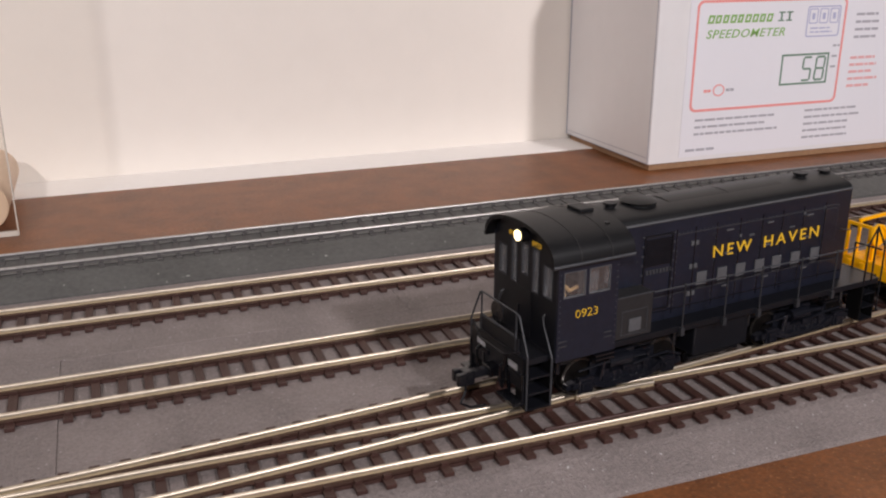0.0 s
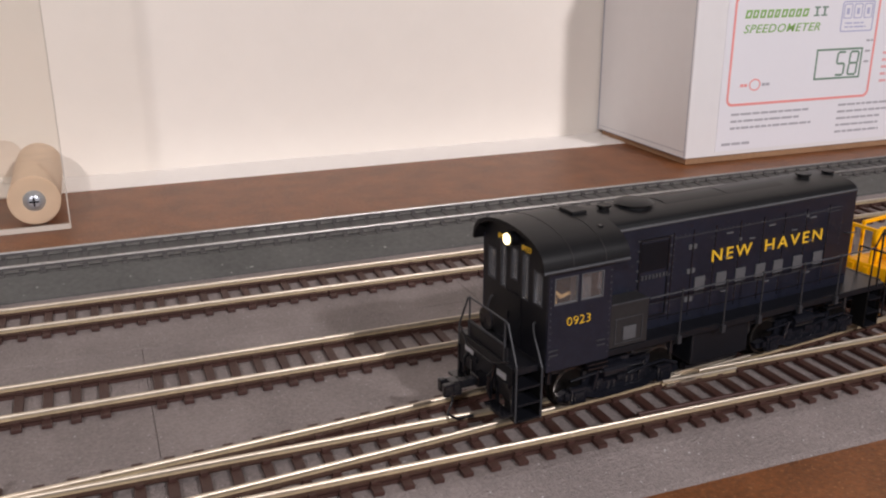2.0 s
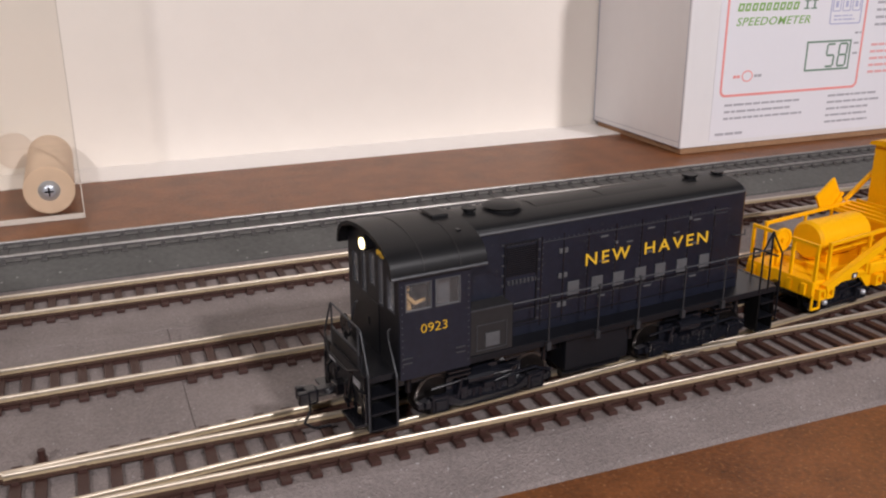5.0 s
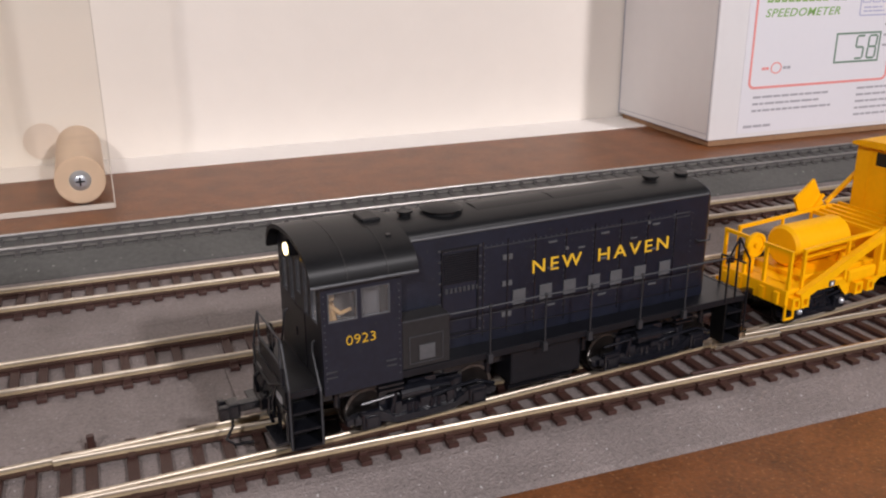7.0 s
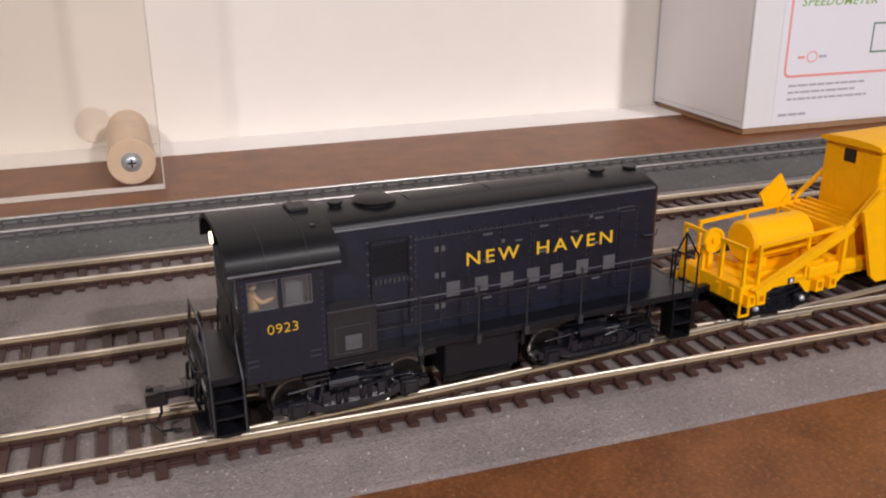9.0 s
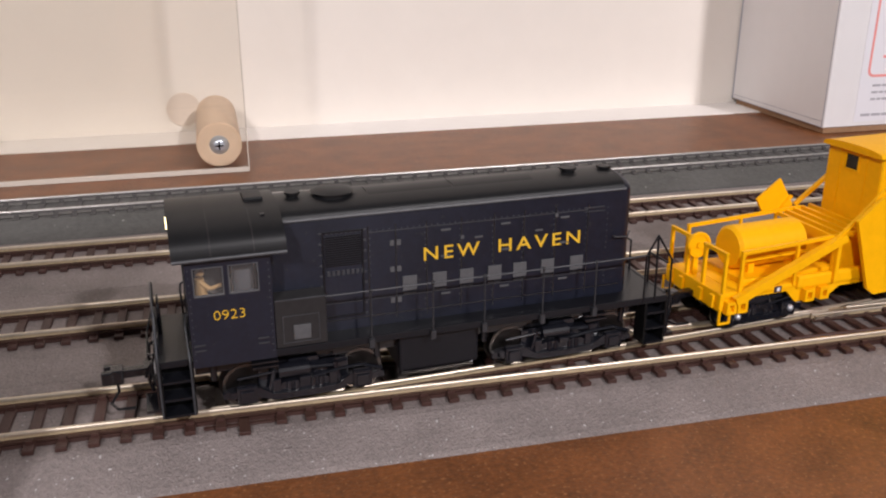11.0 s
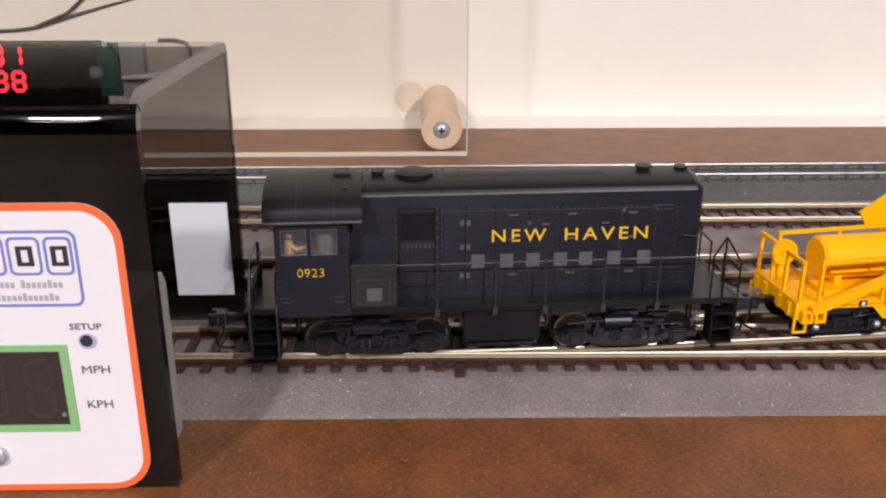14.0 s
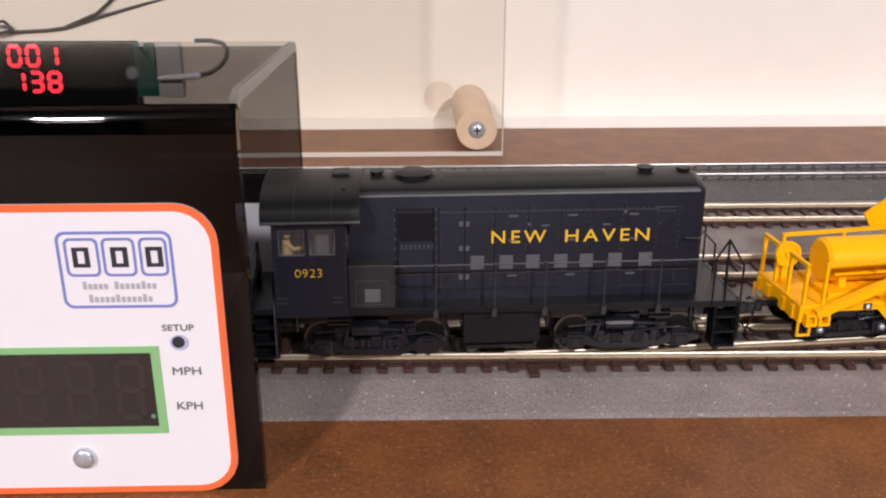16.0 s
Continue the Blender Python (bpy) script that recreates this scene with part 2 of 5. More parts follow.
def plate(bm, outline, axis, lo, hi):
    """A flat outline pulled from lo to hi along an axis. Outline points are in the two other axes, in order."""
    def put(p, d):
        return {"x": (d, p[0], p[1]), "y": (p[0], d, p[1]), "z": (p[0], p[1], d)}[axis]
    a = [bm.verts.new(put(p, lo)) for p in outline]
    b = [bm.verts.new(put(p, hi)) for p in outline]
    bm.faces.new(a)
    bm.faces.new(b[::-1])
    for i in range(len(a)):
        bm.faces.new((a[i], a[i - 1], b[i - 1], b[i]))
    return bm


def panel(bm, us, vs, holes, axis, lo, hi):
    """One connected sheet with openings: us and vs are the cuts, holes the cells (i, j) left open."""
    def put(u, v, d):
        return {"x": (d, u, v), "y": (u, d, v), "z": (u, v, d)}[axis]
    grid = {(i, j, k): bm.verts.new(put(us[i], vs[j], (lo, hi)[k])) for i in range(len(us)) for j in range(len(vs)) for k in (0, 1)}
    solid = {(i, j) for i in range(len(us) - 1) for j in range(len(vs) - 1)} - set(holes)
    for i, j in solid:
        for k in (0, 1):
            bm.faces.new([grid[p] for p in ((i, j, k), (i + 1, j, k), (i + 1, j + 1, k), (i, j + 1, k))])
        for di, dj, a, b in ((-1, 0, (i, j), (i, j + 1)), (1, 0, (i + 1, j), (i + 1, j + 1)), (0, -1, (i, j), (i + 1, j)), (0, 1, (i, j + 1), (i + 1, j + 1))):
            if (i + di, j + dj) not in solid:
                bm.faces.new([grid[p] for p in ((*a, 0), (*b, 0), (*b, 1), (*a, 1))])
    return bm


def round_rect(x0, x1, z0, z1, r, n=6):
    pts = []
    for cx, cz, s in ((x1 - r, z1 - r, 0), (x0 + r, z1 - r, 90), (x0 + r, z0 + r, 180), (x1 - r, z0 + r, 270)):
        pts += [(cx + r * math.cos(radians(s + 90 * k / n)), cz + r * math.sin(radians(s + 90 * k / n))) for k in range(n + 1)]
    return pts


def ring(bm, outer, inner, axis, lo, hi):
    """A frame between two outlines with the same number of points."""
    def put(p, d):
        return {"x": (d, p[0], p[1]), "y": (p[0], d, p[1]), "z": (p[0], p[1], d)}[axis]
    va = [[bm.verts.new(put(p, d)) for p in o] for o in (outer, inner) for d in (lo, hi)]
    n = len(outer)
    for i in range(n):
        j = (i + 1) % n
        for p, q in ((0, 1), (2, 3), (0, 2), (1, 3)):
            bm.faces.new((va[p][i], va[p][j], va[q][j], va[q][i]))
    return bm


def lettering(text, size, mat, parent, m, name="lettering", spread=1.0, shear=0.0, width=None, depth=0.012, bold=0.0):
    """Raised letters in Blender's own font, as a mesh; they stand upright in the x-z plane and face -y."""
    cu = bpy.data.curves.new(name, "FONT")
    cu.body, cu.size, cu.extrude, cu.space_character, cu.shear, cu.offset = text, size * CM, depth * CM, spread, shear, bold * CM
    cu.resolution_u = 3
    tmp = new("letters_draft", cu)
    bpy.context.view_layer.update()
    me = bpy.data.meshes.new_from_object(tmp.evaluated_get(bpy.context.evaluated_depsgraph_get()))
    bpy.data.objects.remove(tmp)
    if width:
        xs = [v.co.x for v in me.vertices]
        k = width * CM / (max(xs) - min(xs))
        for v in me.vertices:
            v.co.x = (v.co.x - min(xs)) * k
    me.transform(Euler((radians(90), 0, 0)).to_matrix().to_4x4())
    me.materials.append(mat)
    ob = new(name, me)
    ob.parent = parent
    ob.matrix_basis = m
    return ob


SEGS = {"a": (0, 1, 1, 1), "b": (1, 1, 1, .5), "c": (1, .5, 1, 0), "d": (0, 0, 1, 0), "e": (0, 0, 0, .5), "f": (0, .5, 0, 1), "g": (0, .5, 1, .5)}
DIGITS = {"0": "abcdef", "1": "bc", "3": "abcdg", "5": "acdfg", "8": "abcdefg"}


def seven_segment(bm, ch, x, z, w, h, t, y0, y1, lean=0.0):
    for s in DIGITS[ch]:
        ax, az, bx, bz = SEGS[s]
        p, q = Vector((x + ax * w + lean * az * h, 0, z + az * h)), Vector((x + bx * w + lean * bz * h, 0, z + bz * h))
        d = (q - p).normalized() * t * 0.55
        p, q = p + d, q - d
        k = Vector((-d.z, 0, d.x)).normalized() * t / 2
        plate(bm, [((p + k).x, (p + k).z), ((q + k).x, (q + k).z), ((q + d * .8).x, (q + d * .8).z), ((q - k).x, (q - k).z), ((p - k).x, (p - k).z), ((p - d * .8).x, (p - d * .8).z)], "y", y0, y1)


def bars(bm, x0, z0, width, rows, step, h, y0, y1, seed):
    """Unreadable print as plain bars of uneven length."""
    r = random.Random(seed)
    for k in range(rows):
        x, end = x0, x0 + width * r.uniform(0.72, 1.0)
        while x < end:
            w = r.uniform(0.25, 0.8)
            box(bm, x, min(x + w, end), y0, y1, z0 - k * step, z0 - k * step + h)
            x += w + 0.09


# ---- setting ----
def wall_front_line(x):
    return 34.15 - 0.004 * x


def setting():
    b = bmesh.new()
    box(b, -110, 160, -75, 37.4, -1.9, 0, 0)
    tagged(part("tabletop", b, M_TABLE), "reddish brown mottled hardboard table surface", "table", kind="structure")
    b = bmesh.new()
    plate(b, [(-110, wall_front_line(-110)), (160, wall_front_line(160)), (160, 37.38), (-110, 37.38)], "z", 0.004, 0.06)
    tagged(part("trim", b, M_STRIP), "white card strip between the brown table and the wall", "trim", kind="structure")
    b = bmesh.new()
    box(b, -110, 260, 37.4, 40, -90, 160)
    tagged(part("wall_north", b, M_WALL), "plain cream painted wall behind the tracks", "wall", kind="structure")
    for name, dims in (("wall_west", (-170, -165, -290, 40, -90, 160)), ("wall_east", (260, 265, -290, 40, -90, 160)), ("wall_south", (-170, 265, -295, -290, -90, 160)),
                       ("wall_north_2", (-170, -110, 37.4, 40, -90, 160))):
        b = bmesh.new()
        box(b, *dims)
        tagged(part(name, b, M_DARKROOM), "unseen room wall, darkened to keep reflections dim", "wall", kind="structure")
    b = bmesh.new()
    box(b, -170, 265, -295, 40, 160, 165)
    tagged(part("ceiling", b, M_DARKROOM), "unseen room ceiling, darkened to keep reflections dim", "ceiling", kind="structure")
    b = bmesh.new()
    box(b, -170, 265, -295, 40, -95, -90)
    tagged(part("floor", b, M_ROOMFLOOR), "plain brown floor of the room", "floor", kind="structure")


# ---- the tracks ----
GAUGE = 1.72
RAIL_TOP = 0.95


def main_line(x):
    return 3.10 - 0.014 * x


TURN_X, TURN_SLOPE, TURN_BEND, TURN_END = -9.45, 0.057, 0.00315, 15.4


def branch_line(x):
    u = max(0.0, x - TURN_X)
    e = TURN_END - TURN_X
    c = TURN_BEND * u * u / 2 if u < e else TURN_BEND * e * e / 2 + TURN_BEND * e * (u - e)
    return main_line(x) + TURN_SLOPE * u + c


def rail(bm, line, x0, x1, off, top, step=1.5, h=0.23):
    prof = [(-0.135, 0), (0.135, 0), (0.135, 0.045), (0.025, 0.065), (0.025, 0.14), (0.055, 0.155), (0.055, 0.19), (0.046, 0.213), (0.026, h), (-0.026, h), (-0.046, 0.213), (-0.055, 0.19), (-0.055, 0.155), (-0.025, 0.14), (-0.025, 0.065), (-0.135, 0.045)]
    n = max(1, int((x1 - x0) / step))
    rings = []
    for i in range(n + 1):
        x = x0 + (x1 - x0) * i / n
        s = (line(x + 0.05) - line(x - 0.05)) / 0.1
        c = 1 / math.sqrt(1 + s * s)
        y = line(x)
        rings.append([bm.verts.new((x - s * c * (off + p), y + c * (off + p), top - h + q)) for p, q in prof])
    k = len(prof)
    for a, b in zip(rings, rings[1:]):
        for i in range(k):
            f = bm.faces.new((a[i], a[(i + 1) % k], b[(i + 1) % k], b[i]))
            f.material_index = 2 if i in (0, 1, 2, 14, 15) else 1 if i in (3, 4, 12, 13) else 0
    bm.faces.new(rings[0])
    bm.faces.new(rings[-1][::-1])
    return bm


def tie_mesh(name, y0, y1, rails, mat, w=0.25, h=0.115):
    bm = bmesh.new()
    box(bm, -w / 2, w / 2, y0, y1, 0, h, 0.018)
    for y in rails:
        for s in (-1, 1):
            box(bm, -0.085, 0.085, y + s * 0.155 - 0.065, y + s * 0.155 + 0.065, h - 0.01, h + 0.075)
    ob = part(name, bm, mat)
    me = ob.data
    bpy.data.objects.remove(ob)
    return me


def tie_web(line, x0, x1, off, t, step=40.0):
    """The plastic strip that links the ties under a rail."""
    n = max(1, int((x1 - x0) / step))
    xs = [x0 + (x1 - x0) * i / n for i in range(n + 1)]
    bm = bmesh.new()
    plate(bm, [(x, line(x) + off - 0.155) for x in xs] + [(x, line(x) + off + 0.1) for x in reversed(xs)], "z", 0.606, 0.700)
    part("tie_web", bm, M_TIE, t, "thin brown strip linking the ties")


def straight_track(name, line, slope, x0, x1, label, skip=()):
    t = thing(name, at(0, 0, 0), label, "track", "parallel tracks")
    for s in (-1, 1):
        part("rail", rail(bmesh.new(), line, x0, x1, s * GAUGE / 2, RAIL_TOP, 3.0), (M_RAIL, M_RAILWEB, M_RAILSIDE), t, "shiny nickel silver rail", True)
        tie_web(line, x0, x1, s * GAUGE / 2, t)
    me = tie_mesh("tie", -1.3, 1.3, (-GAUGE / 2, GAUGE / 2), M_TIE)
    r = random.Random(5)
    x = x0 + 0.3
    while x < x1:
        if not any(abs(x - q) < 0.3 for q in skip):
            ob = new("tie", me)
            ob.parent = t
            ob.matrix_basis = at(x + r.uniform(-0.02, 0.02), line(x) + r.uniform(-0.02, 0.02), 0.607, 0, 0, math.degrees(slope) + r.uniform(-0.6, 0.6))
        x += 0.70
    return t


def turnout_track():
    t = thing("turnout_track", at(0, 0, 0), "front track with a turnout, bright rails on brown ties", "track", "parallel tracks")
    g = GAUGE / 2
    low, high = -48, 72
    spans = [(main_line, low, high, -g), (main_line, low, TURN_X, g), (branch_line, TURN_X, high, g),
             (main_line, TURN_X + 1.4, 9.72, g), (main_line, 10.5, high, g), (branch_line, TURN_X + 1.4, 9.78, -g), (branch_line, 10.56, high, -g)]
    for line, a, b, off in spans:
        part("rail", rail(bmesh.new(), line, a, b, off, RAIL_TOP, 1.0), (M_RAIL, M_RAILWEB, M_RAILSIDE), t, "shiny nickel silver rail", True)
    tie_web(main_line, low, high, -g, t)
    tie_web(main_line, low, TURN_X, g, t)
    tie_web(branch_line, TURN_X + 6, high, g, t, 1.5)
    for line, off in ((main_line, -g + 0.19), (branch_line, g - 0.19)):
        part("guard_rail", rail(bmesh.new(), line, 7.6, 12.2, off, RAIL_TOP, 1.0), (M_TIE, M_TIE, M_TIE), t, "dark guard rail", True)
    bm = bmesh.new()
    rail(bm, main_line, 9.2, 11.6, g - 0.19, RAIL_TOP - 0.02, 0.7)
    rail(bm, branch_line, 9.2, 11.6, -g + 0.19, RAIL_TOP - 0.02, 0.7)
    plate(bm, [(9.3, main_line(9.3) + g - 0.3), (9.3, main_line(9.3) + g + 0.12), (11.4, branch_line(11.4) - g + 0.12), (11.4, main_line(11.4) + g - 0.12)], "z", 0.72, 0.84)
    part("frog", bm, (M_RAIL, M_RAILWEB, M_RAILSIDE), t, "cast metal frog of the turnout")
    bm = bmesh.new()
    box(bm, -7.4, -7.14, -0.05 + main_line(-7.25) - GAUGE / 2 - 0.75, 5.0, 0.605, 0.7, 0.02)
    box(bm, -8.2, -6.3, 1.96, 2.09, 0.605, 0.66, 0.02)
    rod(bm, (-7.25, 4.75, 0.6), (-7.25, 4.75, 1.0), 0.09)
    part("throw_bar", bm, M_TIE, t, "dark plastic throw bar between the ties")
    r = random.Random(9)
    plain = tie_mesh("tie", -1.37, 1.37, (-g, g), M_TIE)
    x = low + 0.3
    while x < high:
        gap = branch_line(x) - main_line(x)
        yaw = math.degrees(-0.014) + r.uniform(-0.5, 0.5)
        if gap > 3.1 or x < TURN_X + 1:
            for line in ((main_line,) if x < TURN_X + 1 else (main_line, branch_line)):
                ob = new("tie", plain)
                ob.parent = t
                ob.matrix_basis = at(x, line(x) + r.uniform(-0.02, 0.02), 0.607, 0, 0, yaw if line is main_line else 7.0)
        elif abs(x + 7.25) > 0.3:
            me = tie_mesh("long_tie", -1.37, 1.40 + gap, (-g, g, gap - g, gap + g), M_TIE)
            ob = new("long_tie", me)
            ob.parent = t
            ob.matrix_basis = at(x, main_line(x), 0.607, 0, 0, yaw + gap * 0.8)
        x += 0.70


def back_line(x):
    return 19.90 + 0.004 * x


def roadbeds():
    # The front sheet, the middle sheets cut at their seams, and the raised bed behind them.
    def sheet(name, x0, x1, f0, f1, label):
        b = bmesh.new()
        plate(b, [(x0, f0(x0)), (x1, f0(x1)), (x1, f1(x1)), (x0, f1(x0))], "z", 0.004, 0.6)
        bmesh.ops.bevel(b, geom=[e for e in b.edges if all(v.co.z > 0.4 for v in e.verts)], offset=0.012, segments=1, affect="EDGES")
        return tagged(part(name, b, M_FOAM), label, "roadbed", "foam roadbed sheets")

    front, join, back = (lambda x: 0.38 - 0.011 * x), (lambda x: 5.0 - 0.03 * x), (lambda x: 17.0)
    b = bmesh.new()
    rows = [[b.verts.new((x, y, z)) for y, z in ((front(x), 0.004), (front(x) + 0.12, 0.10), (front(x) + 1.15, 0.56), (front(x) + 1.35, 0.6), (join(x) - 0.005, 0.6), (join(x) - 0.005, 0.004))] for x in range(-60, 91, 5)]
    for p, q in zip(rows, rows[1:]):
        for i in range(6):
            b.faces.new((p[i], p[(i + 1) % 6], q[(i + 1) % 6], q[i]))
    b.faces.new(rows[0])
    b.faces.new(rows[-1][::-1])
    tagged(part("roadbed_sheet", b, M_FOAM), "grey foam roadbed sheet under the front track", "roadbed", "foam roadbed sheets")
    for a, b in ((-60, -33.7), (-33.688, -3.76), (-3.748, 26.2), (26.212, 56), (56.012, 90)):
        mid = lambda x: 11.6 - 0.004 * x
        sheet("roadbed_sheet", a, b, lambda x: join(x) + 0.005, lambda x: mid(x) - 0.005, "grey foam roadbed sheet with a cut seam")
        sheet("roadbed_sheet", a + 11.0, b + 11.0, lambda x: mid(x) + 0.005, back, "grey foam roadbed sheet under the rear bright track")
    b = bmesh.new()
    rows = []
    for x in range(-60, 91, 3):
        y = back_line(x)
        w = 0.05 * math.sin(x * 1.7)
        rows.append([b.verts.new((x, y + dy + w, z)) for dy, z in ((-2.85, 0.002), (-2.8, 0.62), (-1.35, 1.03), (1.12, 1.03), (1.6, 0.002))])
    for p, q in zip(rows, rows[1:]):
        for i in range(5):
            b.faces.new((p[i], p[(i + 1) % 5], q[(i + 1) % 5], q[i]))
    b.faces.new(rows[0])
    b.faces.new(rows[-1][::-1])
    tagged(part("raised_roadbed", b, M_GREENBED), "dark grey green raised roadbed under the old track", "roadbed")
    t = thing("weathered_track", at(0, 0, 0), "old weathered grey track with grey ties on raised bed", "track", "parallel tracks")
    for s in (-1, 1):
        part("rail", rail(bmesh.new(), back_line, -58, 88, s * GAUGE / 2, 1.30, 3.0), (M_RAIL_GREY, M_TIE_GREY, M_RAIL_GREY), t, "dull grey rail")
    me = tie_mesh("tie", -1.3, 1.3, (-GAUGE / 2, GAUGE / 2), M_TIE_GREY, h=0.04)
    for i in range(207):
        ob = new("tie", me)
        ob.parent = t
        ob.matrix_basis = at(-57 + i * 0.70, back_line(-57 + i * 0.70), 1.033, 0, 0, random.Random(i).uniform(-1, 1) - 0.5)


# ---- the locomotive; -x is its cab end, z = 0 the rail top ----
def arch(half, eave, top, n=12):
    """A roof line across y, from the near eave over the top to the far one."""
    return [(-half * math.cos(math.pi * k / n), eave + (top - eave) * math.sin(math.pi * k / n) ** 0.8) for k in range(n + 1)]


def wheelset(parent, x, r=0.55):
    bm = bmesh.new()
    for s in (-1, 1):
        rod(bm, (0, s * 0.78, 0), (0, s * 0.98, 0), r, 24)
        rod(bm, (0, s * 0.70, 0), (0, s * 0.78, 0), r + 0.06, 24)
        rod(bm, (0, s * 0.98, 0), (0, s * 1.02, 0), 0.17, 12)
    rod(bm, (0, -0.8, 0), (0, 0.8, 0), 0.12)
    ob = part("wheelset", bm, M_WHEEL, parent, "darkened steel wheelset", True)
    ob.location = (x * CM, 0, r * CM)
    for s in (-1, 1):
        bm = bmesh.new()
        ring(bm, [((r - 0.01) * math.cos(k * math.pi / 14), (r - 0.01) * math.sin(k * math.pi / 14)) for k in range(28)],
             [((r - 0.08) * math.cos(k * math.pi / 14), (r - 0.08) * math.sin(k * math.pi / 14)) for k in range(28)], "y", *sorted((s * 0.97, s * 1.0)))
        part("tyre", bm, M_TYRE, ob, "bright worn wheel rim", True)
    return ob


def truck(parent, cx, half, squash=1.0):
    """Side frames with journals, springs, brake gear and a bolster."""
    bm = bmesh.new()
    for s in (-1, 1):
        y0, y1 = sorted((s * 1.06, s * 1.24))
        upper = [(half + 0.55, 0.50), (half + 0.3, 0.56), (half - 0.35, 0.56), (half - 0.6, 0.50), (0.75, 0.50), (0.5, 0.60), (0.0, 0.63)]
        lower = [(half + 0.55, 0.36), (half + 0.2, 0.34), (half - 0.45, 0.40), (half - 0.7, 0.26), (0.7, 0.22), (0.0, 0.22)]
        line = [(cx - x, z) for x, z in upper] + [(cx + x, z) for x, z in upper[-2::-1]] + [(cx + x, z) for x, z in lower] + [(cx - x, z) for x, z in lower[-2::-1]]
        plate(bm, line, "y", y0, y1)
        bar = [(half + 0.38, 0.54), (half - 0.28, 0.60), (0.78, 0.38), (0.0, 0.36), (0.0, 0.2), (0.72, 0.21), (half - 0.12, 0.40), (half + 0.38, 0.38)]
        for j in (-1, 1):
            plate(bm, [(cx + j * x, z) for x, z in bar], "y", *sorted((s * 1.25, s * 1.33)))
        box(bm, cx - half + 0.3, cx + half - 0.3, *sorted((s * 0.99, s * 1.07)), 0.3, 0.95)
        for j in (-1, 1):
            box(bm, cx + j * half - 0.24, cx + j * half + 0.24, *sorted((s * 1.2, s * 1.37)), 0.22, 0.68, 0.05)
            box(bm, cx + j * half - 0.16, cx + j * half + 0.16, *sorted((s * 1.36, s * 1.41)), 0.28, 0.58, 0.03)
            for u in (0.2, 0.38):
                rod(bm, (cx + j * u, s * 1.2, 0.36), (cx + j * u, s * 1.2, 0.62), 0.085, 10)
            rod(bm, (cx + j * (half - 0.5), s * 1.22, 0.3), (cx + j * (half - 0.66), s * 1.22, 0.95), 0.06, 8)
            box(bm, cx + j * (half - 0.7) - 0.1, cx + j * (half - 0.7) + 0.1, *sorted((s * 1.08, s * 1.28)), 0.3, 0.72, 0.03)
        rod(bm, (cx - 0.62, s * 1.2, 0.9), (cx + 0.1, s * 1.2, 0.9), 0.18, 14)
        rod(bm, (cx + 0.1, s * 1.2, 0.9), (cx + 0.7, s * 1.2, 0.86), 0.06, 8)
        rod(bm, (cx - half - 0.2, s * 1.24, 0.84), (cx - 0.62, s * 1.22, 0.9), 0.035)
        wire(bm, [(cx + 0.2, s * 1.26, 0.66), (cx + 0.8, s * 1.27, 0.76), (cx + half, s * 1.28, 0.80), (cx + half + 0.5, s * 1.24, 0.6)], 0.04)
        box(bm, cx - 0.14, cx + 0.14, *sorted((s * 1.1, s * 1.32)), 0.56, 0.72, 0.03)
    box(bm, cx - 0.35, cx + 0.35, -1.1, 1.1, 0.45, 1.1)
    box(bm, cx - half - 0.2, cx + half + 0.2, -0.62, 0.62, 0.35, 1.2)
    for v in bm.verts:
        v.co.y *= squash
        v.co.z *= 0.5 + squash / 2
    return part("truck_frame", bm, M_TRUCK, parent, "black sprung truck side frames", False)


def coupler(parent, x, s):
    bm = bmesh.new()
    box(bm, *sorted((x, x + s * 0.55)), -0.12, 0.12, 0.72, 0.92, 0.03)
    box(bm, *sorted((x + s * 0.5, x + s * 0.8)), -0.24, 0.16, 0.62, 1.0, 0.06)
    box(bm, *sorted((x + s * 0.72, x + s * 1.0)), -0.26, -0.08, 0.64, 0.98, 0.05)
    box(bm, *sorted((x + s * 0.75, x + s * 0.95)), 0.08, 0.26, 0.64, 0.98, 0.05)
    wire(bm, [(x + s * 0.66, 0, 0.66), (x + s * 0.66, 0, 0.35), (x + s * 0.85, -0.1, 0.1), (x + s * 0.7, -0.35, 0.06), (x + s * 0.3, -0.42, 0.08)], 0.035)
    return part("coupler", bm, M_UNDER, parent, "black knuckle coupler with curved steel pin")


